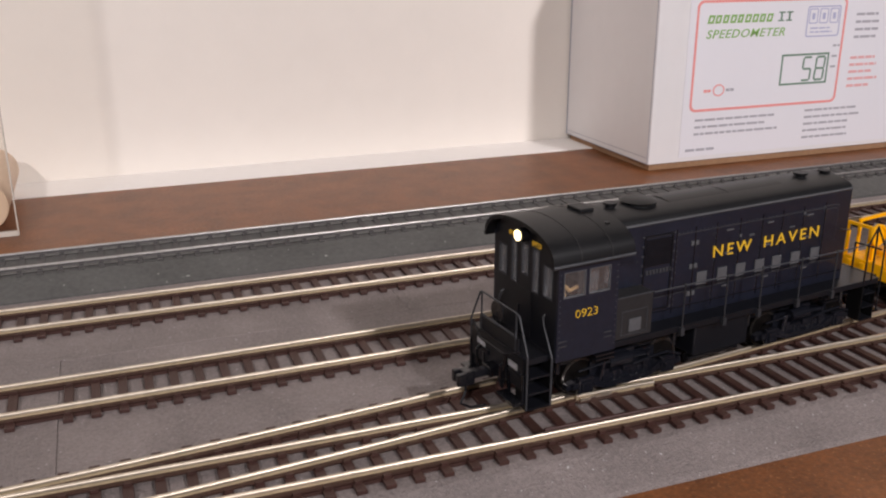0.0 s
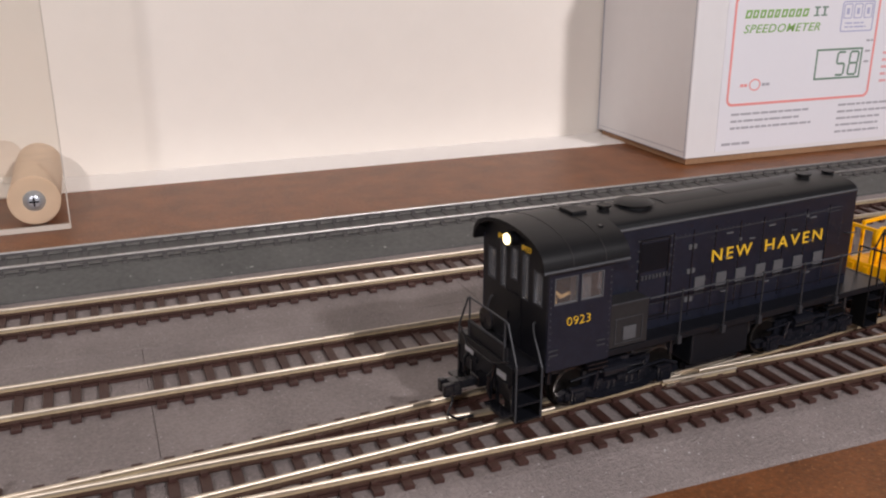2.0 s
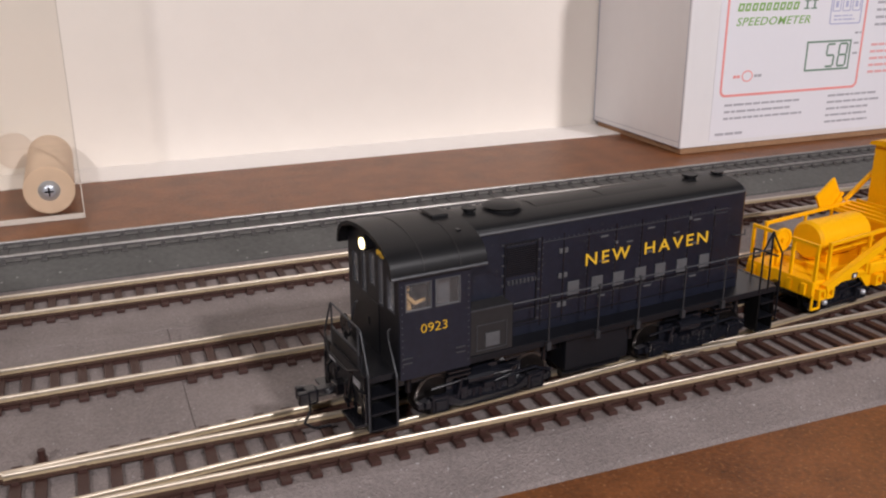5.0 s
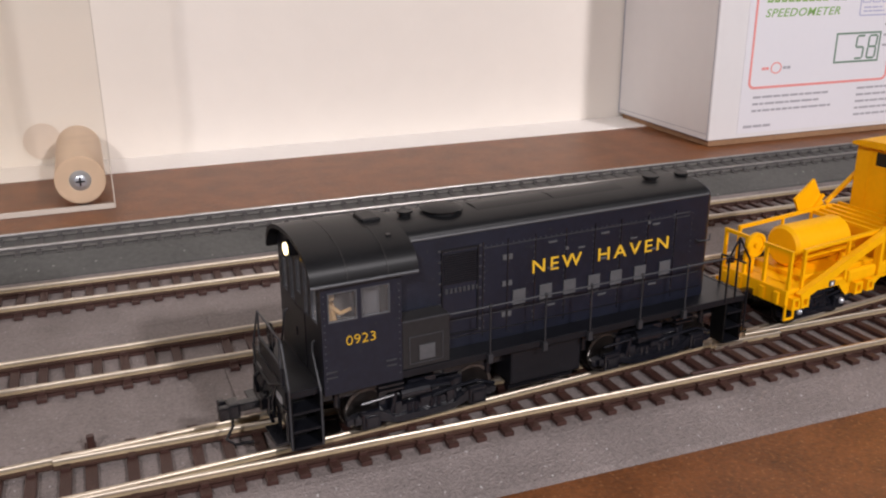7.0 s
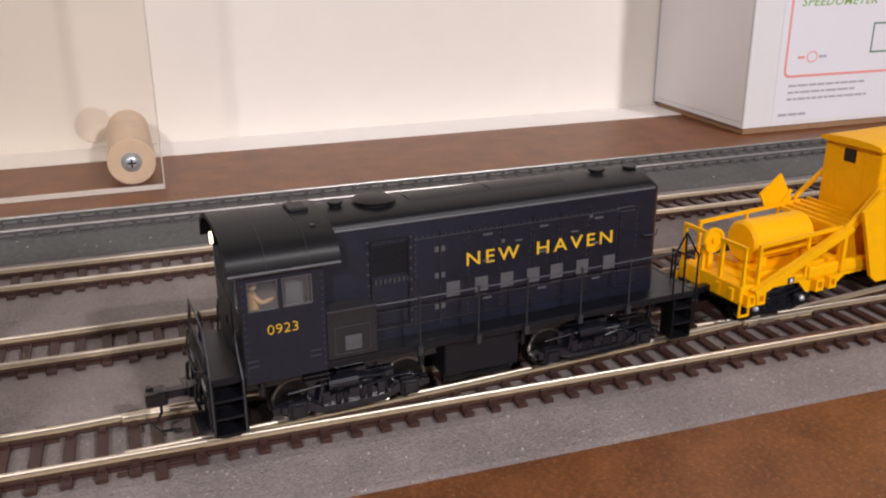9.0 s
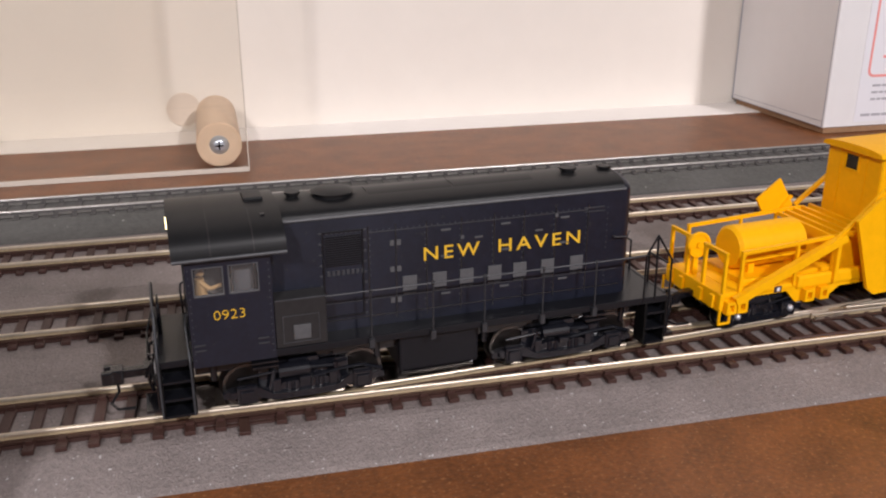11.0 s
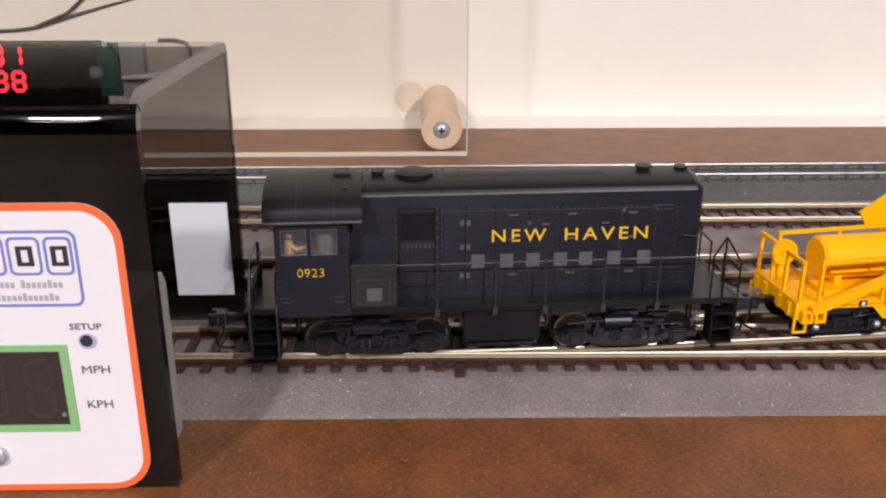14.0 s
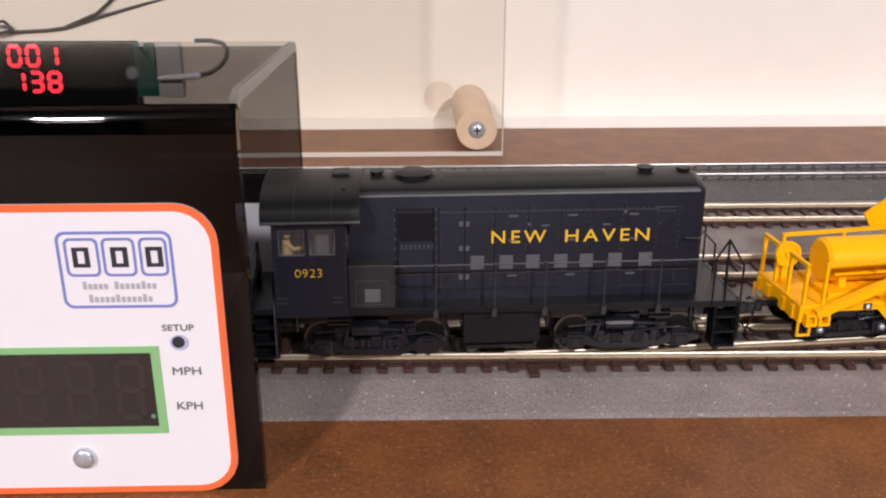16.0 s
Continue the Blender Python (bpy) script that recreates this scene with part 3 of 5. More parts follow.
def locomotive():
    t = thing("locomotive", at(0, 0, 0), "blue-black model diesel switcher locomotive with gold lettering", "locomotive")
    H = 0.93
    # frame and walkways
    bm = bmesh.new()
    box(bm, -5.95, 6.15, -1.50, 1.50, 1.42, 1.60, 0.02)
    box(bm, -6.7, -5.95, -1.34, 1.34, 1.42, 1.59, 0.02)
    box(bm, -6.65, 6.2, -0.55, 0.55, 1.1, 1.45)
    part("frame", bm, M_BLACK, t, "black running board and frame")
    bm = bmesh.new()
    box(bm, -5.9, 6.1, -0.98, 0.98, 0.98, 1.415, 0.02)
    part("underframe", bm, M_UNDER, t, "dark underframe behind the trucks")
    for x in (-6.7, 6.2):
        bm = bmesh.new()
        box(bm, x - 0.05, x + 0.05, -1.3, 1.3, 0.72, 1.61, 0.02)
        for y in (-0.95, 0.62):
            box(bm, x - 0.1, x + 0.1, y - 0.28, y + 0.28, 1.05, 1.18, 0.02)
        part("pilot_plate", bm, M_BLACK, t, "black end plate")
    for x0, x1 in ((-6.67, -5.97), (5.62, 6.2)):
        for sy in (-1, 1):
            bm = bmesh.new()
            for x in (x0, x1):
                box(bm, x - 0.03, x + 0.03, *sorted((sy * 0.9, sy * 1.4)), 0.2, 1.5)
            box(bm, x0, x1, *sorted((sy * 0.88, sy * 0.92)), 0.2, 1.5)
            b = part("step_well", bm, M_DECK, t, "black corner step well")
            for z in (0.2, 0.62, 1.06):
                bm = bmesh.new()
                box(bm, x0, x1, *sorted((sy * 0.92, sy * 1.42)), z, z + 0.05)
                part("step", bm, M_BLACK, b)
                bm = bmesh.new()
                box(bm, x0 + 0.03, x1 - 0.03, *sorted((sy * 1.42, sy * 1.45)), z + 0.01, z + 0.07)
                part("step_lip", bm, M_BLACK, b)
    # long hood
    top = [(-H * math.cos(a), 4.46 + 0.30 * math.sin(a) ** 0.9) for a in [math.pi * k / 14 for k in range(15)]]
    outline = [(-H, 1.6)] + [(y, z) for y, z in top] + [(H, 1.6)]
    bm = bmesh.new()
    plate(bm, outline, "x", -4.1, 5.05)
    inner = [(y * 0.86, 1.6 + (z - 1.6) * 0.965) for y, z in outline]
    cap = [bm.verts.new((5.24, y, z)) for y, z in inner]
    for f in [f for f in bm.faces if all(abs(v.co.x - 5.05) < 1e-4 for v in f.verts)]:
        loop = list(f.verts)
        bm.faces.remove(f)
        order = [min(loop, key=lambda v: (v.co.y - y) ** 2 + (v.co.z - z) ** 2) for y, z in outline]
        for i in range(len(order)):
            bm.faces.new((order[i - 1], order[i], cap[i], cap[i - 1]))
        bm.faces.new(cap)
    part("hood", bm, M_BLUEBLACK, t, "tall blue-black engine hood", True)
    # dark roof skin over the hood's top, drip line along its shoulder
    bm = bmesh.new()
    skin = [(y * 1.012, z + 0.012) for y, z in top]
    plate(bm, skin + [(y * 0.9, z - 0.05) for y, z in reversed(top)], "x", -3.95, 5.0)
    part("hood_roof", bm, M_ROOF, t, "matt black rounded hood roof", True)
    # The drip rails' lighter grey paints in the highlight along the shoulder.
    for s in (-1, 1):
        bm = bmesh.new()
        rod(bm, (-3.95, s * (H + 0.01), 4.46), (5.02, s * (H + 0.01), 4.46), 0.035, 8)
        part("drip_rail", bm, M_GREYPLATE, t, "roof edge in a grey that paints its highlight")
    # panel seams, hinges, louvres and door on each side
    for s in (-1, 1):
        y = s * H
        bm = bmesh.new()
        for x in (-1.72, -1.05, -0.28, 0.6, 1.45, 2.25, 3.1, 4.0):
            box(bm, x - 0.012, x + 0.012, *sorted((y, y + s * 0.012)), 1.75, 4.15)
        box(bm, -4.0, 5.0, *sorted((y, y + s * 0.012)), 1.86, 1.885)
        part("panel_seam", bm, M_UNDER, t, "thin dark panel joints")
        small = [(x, z, 0.05, 0.13) for x in (-1.15, -0.98) for z in (3.62, 2.95, 2.15)] + [(x, z, 0.12, 0.045) for x in (0.2, 1.75, 3.35) for z in (3.85, 3.18, 2.2)] + [(1.05, 3.58, 0.1, 0.04), (2.65, 3.58, 0.1, 0.04), (0.62, 3.6, 0.04, 0.08), (3.12, 3.9, 0.04, 0.08), (1.47, 2.6, 0.04, 0.08)]
        bm = bmesh.new()
        for x in (-1.68, -0.32, 0.56, 1.41, 2.21, 3.06, 3.96, 4.55):
            for k in range(14):
                z = 1.98 + k * 0.155
                if not 2.36 < z < 2.85:
                    box(bm, x - 0.011, x + 0.011, *sorted((y, y + s * 0.012)), z, z + 0.022)
        for k in range(38):
            box(bm, -1.66 + k * 0.15, -1.638 + k * 0.15, *sorted((y, y + s * 0.012)), 4.03, 4.052)
        tagged(part("rivet_row", bm, M_GREYPLATE, t, "rows of tiny grey rivets"), kind="stuff")
        bm = bmesh.new()
        box(bm, -1.7, 4.0, *sorted((y, y + s * 0.016)), 3.985, 4.005)
        box(bm, -2.8, 4.9, *sorted((y, y + s * 0.016)), 2.30, 2.315)
        part("panel_line", bm, M_RIVET, t, "lighter grey panel line")
        for x, z, hw, h in small:
            bm = bmesh.new()
            box(bm, x - hw, x + hw, *sorted((y, y + s * 0.03)), z, z + h)
            part("hinge", bm, M_GREYPLATE, t)
        bm = bmesh.new()
        for k in range(9):
            z = 1.95 + k * 0.265
            for x in (-2.86, -1.80):
                box(bm, x - 0.03, x + 0.03, *sorted((y, y + s * 0.025)), z, z + 0.05)
        for k in range(8):
            box(bm, -2.72 + k * 0.115, -2.65 + k * 0.115, *sorted((y, y + s * 0.03)), 3.02, 3.14)
            box(bm, -2.72 + k * 0.115, -2.67 + k * 0.115, *sorted((y, y + s * 0.02)), 4.05, 4.08)
        box(bm, 3.9, 4.45, *sorted((y, y + s * 0.02)), 4.03, 4.06)
        box(bm, 3.9, 4.45, *sorted((y, y + s * 0.02)), 3.93, 3.95)
        tagged(part("rivet_strip", bm, M_RIVET, t, "small grey rivets"), kind="stuff")
        bm = bmesh.new()
        ring(bm, [(-2.82, 1.95), (-1.84, 1.95), (-1.84, 4.12), (-2.82, 4.12)], [(-2.78, 1.99), (-1.88, 1.99), (-1.88, 4.08), (-2.78, 4.08)], "y", *sorted((y, y + s * 0.03)))
        door = part("louvred_door", bm, M_BLACK, t, "black louvred hood door")
        for k in range(14):
            bm = bmesh.new()
            box(bm, -2.75, -1.9, *sorted((y, y + s * 0.028)), 3.25 + k * 0.055, 3.28 + k * 0.055)
            part("louvre", bm, M_BLACK, door)
        for x in (-0.9, -0.14, 0.56, 1.30, 1.98, 2.74, 3.55):
            bm = bmesh.new()
            box(bm, x, x + 0.36, *sorted((y, y + s * 0.035)), 2.42, 2.80, 0.01)
            part("side_panel", bm, M_GREYPLATE, t, "small worn grey panel")
            bm = bmesh.new()
            box(bm, x + 0.02, x + 0.34, *sorted((y, y + s * 0.025)), 2.33, 2.37)
            part("panel_strip", bm, M_RIVET, t)
        bm = bmesh.new()
        wire(bm, [(4.75, y, 3.22), (4.75, y + s * 0.12, 3.22), (5.1, y + s * 0.12, 3.2), (5.22, y, 3.3)], 0.02, 6)
        part("grab_iron", bm, M_RIVET, t)
    lettering("NEW", 0.48, M_GOLD, t, at(-0.36, -H - 0.018, 3.145), width=1.43, spread=1.32, bold=0.002)
    lettering("HAVEN", 0.48, M_GOLD, t, at(1.57, -H - 0.018, 3.145), width=2.22, spread=1.32, bold=0.002)
    # roof things
    bm = bmesh.new()
    rod(bm, (-2.35, 0, 4.66), (-2.35, 0, 4.84), 0.46, 28, 0.44)
    rod(bm, (-2.35, 0, 4.84), (-2.35, 0, 4.9), 0.52, 28, 0.36)
    part("fan_dome", bm, M_ROOF, t, "black round fan cover", True)
    for x, y, r, h in ((-3.3, 0.0, 0.15, 4.84), (3.82, 0, 0.18, 4.84), (4.85, 0, 0.15, 4.80)):
        bm = bmesh.new()
        rod(bm, (x, y, 4.65), (x, y, h), r, 16, r * 0.9)
        rod(bm, (x, y, h), (x, y, h + 0.05), r * 1.25, 16)
        part("stack", bm, M_ROOF, t, "short black roof stack", True)
    for x0, x1 in ((-1.55, 0.55), (0.6, 2.7)):
        bm = bmesh.new()
        plate(bm, [(y * 0.75, z + 0.03) for y, z in top[3:12]] + [(y * 0.75, 4.5) for y, z in reversed(top[3:12])], "x", x0, x1)
        part("roof_hatch", bm, M_ROOF, t, "raised black roof hatch", True)
    # cab: walls with real window openings
    cx0, cx1, W = -5.93, -4.08, 1.53
    for s in (-1, 1):
        bm = bmesh.new()
        y0, y1 = sorted((s * W, s * (W - 0.09)))
        panel(bm, (cx0, -5.78, -5.12, -5.02, -4.36, cx1), (1.42, 3.12, 3.80, 4.1), ((1, 1), (3, 1)), "y", y0, y1)
        part("cab_side", bm, M_BLUEBLACK, t, "blue-black cab side with two windows")
        for a, b in ((-5.78, -5.12), (-5.02, -4.36)):
            bm = bmesh.new()
            ring(bm, [(a, 3.12), (b, 3.12), (b, 3.80), (a, 3.80)], [(a + 0.025, 3.15), (b - 0.025, 3.15), (b - 0.025, 3.78), (a + 0.025, 3.78)], "y", *sorted((s * (W + 0.015), s * (W - 0.05))))
            w = part("cab_window", bm, M_GREYPLATE, t, "cab window with worn grey frame")
            bm = bmesh.new()
            box(bm, a + 0.04, b - 0.04, *sorted((s * (W - 0.02), s * (W - 0.035))), 3.15, 3.77)
            p = part("pane", bm, M_GLAZING, w)
            p.visible_shadow = False
        bm = bmesh.new()
        for x in (cx0 + 0.05, cx1 - 0.07):
            for k in range(15):
                box(bm, x, x + 0.022, *sorted((s * W, s * (W + 0.012))), 1.6 + k * 0.165, 1.622 + k * 0.165)
        tagged(part("rivet_row", bm, M_GREYPLATE, t, "rows of tiny grey rivets"), kind="stuff")
        for x in (-5.75, -4.35):
            bm = bmesh.new()
            box(bm, x - 0.12, x + 0.12, *sorted((s * W, s * (W + 0.02))), 1.95, 1.98)
            box(bm, x - 0.12, x + 0.12, *sorted((s * W, s * (W + 0.02))), 1.82, 1.85)
            part("rivet_strip", bm, M_RIVET, t)
    for name, x0, x1, wins in (("cab_front", cx0, cx0 + 0.09, ((-1.28, -0.86, 3.0, 3.85), (-0.66, -0.36, 2.95, 4.15), (-0.17, 0.17, 3.3, 4.15), (0.36, 0.66, 2.95, 4.15), (0.86, 1.28, 3.0, 3.85))), ("cab_back", cx1 - 0.09, cx1, ((-1.4, -1.02, 3.1, 3.8), (1.02, 1.4, 3.1, 3.8)))):
        bm = bmesh.new()
        box(bm, x0, x1, -W + 0.09, W - 0.09, 1.42, 2.95)
        cols = sorted({-W + 0.09, W - 0.09, *[v for w in wins for v in w[:2]]})
        for a, b in zip(cols, cols[1:]):
            hole = next((w for w in wins if abs(w[0] - a) < 1e-6), None)
            mid = 4.06 + 0.68 * math.sqrt(max(0, 1 - ((a + b) / 2 / 1.6) ** 2)) - 0.02
            if hole:
                box(bm, x0, x1, a, b, 2.95, max(hole[2], 2.951))
                box(bm, x0, x1, a, b, hole[3], mid)
            else:
                box(bm, x0, x1, a, b, 2.95, mid)
        w = part(name, bm, M_BLACK, t, "black cab end wall with tall windows")
        for a, b, z0, z1 in wins:
            bm = bmesh.new()
            ring(bm, [(a, z0), (b, z0), (b, z1), (a, z1)], [(a + 0.03, z0 + 0.03), (b - 0.03, z0 + 0.03), (b - 0.03, z1 - 0.03), (a + 0.03, z1 - 0.03)], "x", x0 - 0.012, x1 + 0.01)
            f = part("window_frame", bm, M_RIVET, w)
            bm = bmesh.new()
            box(bm, x0 + 0.03, x0 + 0.05, a + 0.032, b - 0.032, z0 + 0.032, z1 - 0.032)
            p = part("pane", bm, M_ENDPANE, f, "slightly cloudy plastic pane, room reflection painted as a pale veil")
            p.visible_shadow = False
    bm = bmesh.new()
    box(bm, cx0 - 0.02, cx0, -0.36, 0.36, 1.62, 2.94)
    box(bm, cx0 - 0.05, cx0 - 0.02, 0.2, 0.26, 2.2, 2.4)
    part("cab_door", bm, M_BLACK, t, "black end door")
    bm = bmesh.new()
    up, down = arch(1.66, 4.03, 4.82, 16), arch(1.58, 3.97, 4.72, 16)
    plate(bm, up + down[::-1], "x", -6.18, -3.72)
    part("cab_roof", bm, M_ROOF, t, "matt black arched cab roof", True)
    for x in (-5.35, -4.42):
        bm = bmesh.new()
        plate(bm, [(yy * 1.004, z + 0.008) for yy, z in up] + down[::-1], "x", x - 0.012, x + 0.012)
        part("roof_seam", bm, M_DUSTY, t, "thin seam across the cab roof", True)
    for s in (-1, 1):
        bm = bmesh.new()
        rod(bm, (-6.18, s * 1.64, 4.02), (-3.72, s * 1.64, 4.02), 0.05, 8)
        part("roof_edge", bm, M_RIVET, t, "lighter grey cab roof edge", True)
    bm = bmesh.new()
    box(bm, -4.45, -4.0, -0.25, 0.35, 4.7, 4.9, 0.04)
    part("cab_hatch", bm, M_ROOF, t, "small roof hatch")
    bm = bmesh.new()
    box(bm, cx0 + 0.1, cx1 - 0.1, -W + 0.12, W - 0.12, 1.5, 2.75)
    part("cab_interior", bm, M_UNDER, t, "dark cab floor and desk")
    bm = bmesh.new()
    box(bm, -4.9, -4.45, -1.2, -0.9, 2.7, 3.72, 0.05)
    part("control_stand", bm, M_GREYPLATE, t, "pale grey control stand in the cab")
    bm = bmesh.new()
    ball(bm, (-5.60, -1.16, 3.56), 0.105)
    rod(bm, (-5.6, -1.16, 2.75), (-5.62, -1.16, 3.42), 0.18, 10, 0.10)
    rod(bm, (-5.6, -1.24, 3.36), (-5.42, -1.28, 3.2), 0.055, 8)
    rod(bm, (-5.42, -1.28, 3.2), (-5.16, -1.26, 3.26), 0.045, 8)
    part("driver_figure", bm, M_FIGURE, t, "small tan plastic figure in the cab", True)
    # Rods in lighter grey, painting the pale highlight along the hood eaves.
    for s in (-1, 1):
        bm = bmesh.new()
        rod(bm, (-3.72, s * 0.935, 4.47), (5.04, s * 0.935, 4.47), 0.032, 8)
        part("hood_eave", bm, M_RIVET, t, "eave line of the hood, lightened as a painted highlight", True)
    # headlight
    bm = bmesh.new()
    rod(bm, (-6.16, 0, 4.40), (-5.9, 0, 4.40), 0.19, 18)
    lamp = part("headlight", bm, M_BLACK, t, "round headlight housing", True)
    bm = bmesh.new()
    rod(bm, (-6.2, 0, 4.40), (-6.162, 0, 4.40), 0.14, 18)
    part("lens", bm, M_WARMLAMP, lamp, "glowing warm white lens", True)
    for s in (-1, 1):
        lettering("0923", 0.2, M_GOLD, t, at(-5.955, s * 0.55 + 0.2, 4.2, 0, 0, -90), width=0.4, name="number")
    lettering("0923", 0.325, M_GOLD, t, at(-5.4, -W - 0.018, 2.54), width=0.68, name="number", bold=-0.006)
    # tool box beside the cab
    for s in (-1, 1):
        bm = bmesh.new()
        box(bm, -4.06, -2.88, *sorted((s * 0.95, s * 1.5)), 1.62, 2.80, 0.02)
        b = part("battery_box", bm, M_DUSTY, t, "low blue-black box on the running board")
        bm = bmesh.new()
        box(bm, -3.66, -3.26, *sorted((s * 1.5, s * 1.53)), 1.80, 2.16, 0.01)
        part("vent", bm, M_GREYPLATE, b, "worn grey vent plate")
        bm = bmesh.new()
        ring(bm, [(-3.9, 1.72), (-3.05, 1.72), (-3.05, 2.4), (-3.9, 2.4)], [(-3.88, 1.74), (-3.07, 1.74), (-3.07, 2.38), (-3.9 + 0.02, 2.38)], "y", *sorted((s * 1.5, s * 1.515)))
        box(bm, -4.06, -2.88, *sorted((s * 1.48, s * 1.515)), 2.775, 2.81)
        part("lid_edge", bm, M_RIVET, b)
    # handrails
    for s in (-1, 1):
        for x in (-1.84, -0.32, 1.0, 2.55, 4.0):
            bm = bmesh.new()
            rod(bm, (x, s * 1.55, 1.35), (x, s * 1.55, 2.80), 0.023, 8)
            box(bm, x - 0.06, x + 0.06, *sorted((s * 1.5, s * 1.6)), 1.34, 1.56)
            ball(bm, (x, s * 1.55, 2.80), 0.055)
            part("handrail_post", bm, M_HANDRAIL, t, "thin grey handrail post")
        bm = bmesh.new()
        wire(bm, [(-2.9, s * 1.55, 2.79), (5.1, s * 1.55, 2.80), (5.45, s * 1.5, 2.80)], 0.022, 8)
        part("handrail", bm, M_RIVET, t, "thin grey handrail")
        bm = bmesh.new()
        wire(bm, [(5.45, s * 1.5, 1.5), (5.45, s * 1.5, 2.78), (5.75, s * 1.5, 3.3), (6.2, s * 1.5, 2.6), (6.22, s * 1.5, 0.5)], 0.028, 8)
        wire(bm, [(5.75, s * 1.5, 3.3), (5.78, s * 1.5, 1.55)], 0.03, 8)
        wire(bm, [(6.12, s * 1.45, 2.5), (6.15, s * 0.5, 2.45), (6.15, s * 0.5, 1.55)], 0.03, 8)
        part("end_handrail", bm, M_BLACK, t, "black rear step handrail")
        bm = bmesh.new()
        wire(bm, [(-6.0, s * 1.46, 0.22), (-6.0, s * 1.46, 1.55), (-6.02, s * 1.08, 2.3), (-6.0, s * 1.02, 2.5), (-5.93, s * 1.0, 2.55)], 0.028, 8)
        wire(bm, [(-6.7, s * 1.42, 0.22), (-6.7, s * 1.42, 1.72), (-6.68, s * 0.98, 2.62), (-6.7, s * 0.86, 2.68), (-6.7, s * 0.86, 1.6)], 0.026, 8)
        part("end_handrail", bm, M_RIVET, t, "grey bent front handrail")
    for z in (2.68, 2.05):
        bm = bmesh.new()
        wire(bm, [(-6.7, -0.86, z), (-6.7, 0.86, z)], 0.024, 8)
        part("end_rail", bm, M_RIVET, t, "thin grey rail across the platform end")
    bm = bmesh.new()
    rod(bm, (-6.6, 0.25, 2.3), (-6.55, 0.25, 2.3), 0.3, 18)
    rod(bm, (-6.58, 0.25, 1.6), (-6.58, 0.25, 2.3), 0.05, 8)
    part("brake_wheel", bm, M_UNDER, t, "black brake wheel on a post")
    for y in (-0.45, 0.75):
        bm = bmesh.new()
        wire(bm, [(-6.77, y, 1.2), (-6.9, y, 1.1), (-6.93, y - 0.03, 0.75), (-6.85, y - 0.06, 0.5)], 0.045, 8)
        part("air_hose", bm, M_UNDER, t, "short black air hose")
    for s in (-1, 1):
        bm = bmesh.new()
        box(bm, -7.05, -6.72, *sorted((s * 0.5, s * 1.38)), 0.38, 0.45, 0.01)
        for y in (0.6, 1.28):
            box(bm, -6.78, -6.70, *sorted((s * y, s * (y + 0.08))), 0.38, 1.2)
        part("footboard", bm, M_UNDER, t, "black footboard under the end plate")
        bm = bmesh.new()
        box(bm, 6.24, 6.52, *sorted((s * 0.5, s * 1.36)), 0.36, 0.43, 0.01)
        for y in (0.6, 1.26):
            box(bm, 6.24, 6.31, *sorted((s * y, s * (y + 0.08))), 0.36, 1.2)
        part("footboard", bm, M_UNDER, t, "black footboard under the end plate")
        bm = bmesh.new()
        wire(bm, [(6.28, s * 0.6, 1.3), (6.42, s * 0.62, 1.15), (6.46, s * 0.6, 0.8), (6.36, s * 0.5, 0.5)], 0.05, 8)
        part("air_hose", bm, M_UNDER, t, "short black air hose")
    for x0, x1 in ((-7.05, -6.6), (6.15, 6.5)):
        bm = bmesh.new()
        box(bm, x0, x1, -0.2, 0.2, 0.68, 0.96, 0.03)
        part("draft_box", bm, M_UNDER, t, "black coupler pocket")
    # underbody
    bm = bmesh.new()
    box(bm, -1.1, 0.95, -1.28, 1.28, 0.42, 1.4, 0.06)
    part("fuel_tank", bm, M_BLACK, t, "blue-black tank between the trucks")
    for s in (-1, 1):
        bm = bmesh.new()
        rod(bm, (-1.0, s * 0.9, 0.22), (0.9, s * 0.9, 0.22), 0.12, 10)
        part("air_pipe", bm, M_UNDER, t, "black pipe under the tank")
        for x in (-4.35, 4.1):
            for z in (1.28, 1.16):
                bm = bmesh.new()
                box(bm, x - 0.3, x + 0.3, *sorted((s * 1.3, s * 1.5)), z, z + 0.045)
                part("bracket", bm, M_UNDER, t)
        for x in (-5.5, -1.6, 1.2, 5.1):
            bm = bmesh.new()
            rod(bm, (x, s * 1.0, 0.8), (x, s * 1.0, 1.42), 0.08, 8)
            part("sand_pipe", bm, M_UNDER, t)
    for s in (-1, 1):
        bm = bmesh.new()
        wire(bm, [(-6.75, -0.5, 1.4), (-6.85, -0.5, 1.0), (-6.8, -0.45, 0.6)] if s < 0 else [(6.25, 0.4, 1.3), (6.4, 0.5, 0.9), (6.3, 0.5, 0.55)], 0.05, 8)
        part("air_hose", bm, M_UNDER, t, "black air hose")
    for yy in (-0.85, 0.75):
        bm = bmesh.new()
        box(bm, -6.78, -6.755, yy - 0.2, yy + 0.2, 1.2, 1.36)
        p = part("pilot_label", bm, M_GREYLABEL, t, "small white label on the end plate")
        bm = bmesh.new()
        for k in range(3):
            box(bm, -6.79, -6.781, yy - 0.15 + k * 0.11, yy - 0.07 + k * 0.11, 1.25, 1.31)
        part("label_print", bm, M_GREYPRINT, p)
    bm = bmesh.new()
    wire(bm, [(-6.77, 1.2, 1.75), (-6.9, 0.6, 1.5), (-6.9, -0.6, 1.5), (-6.77, -1.2, 1.75)], 0.03, 8)
    part("cut_lever", bm, M_BLACK, t, "black uncoupling lever")
    bm = bmesh.new()
    box(bm, -6.71, -6.63, -0.95, 0.95, 1.6, 2.0, 0.02)
    part("tread_plate", bm, M_BLACK, t, "black raised end step plate")
    coupler(t, -7.0, -1)
    coupler(t, 6.2, 1)
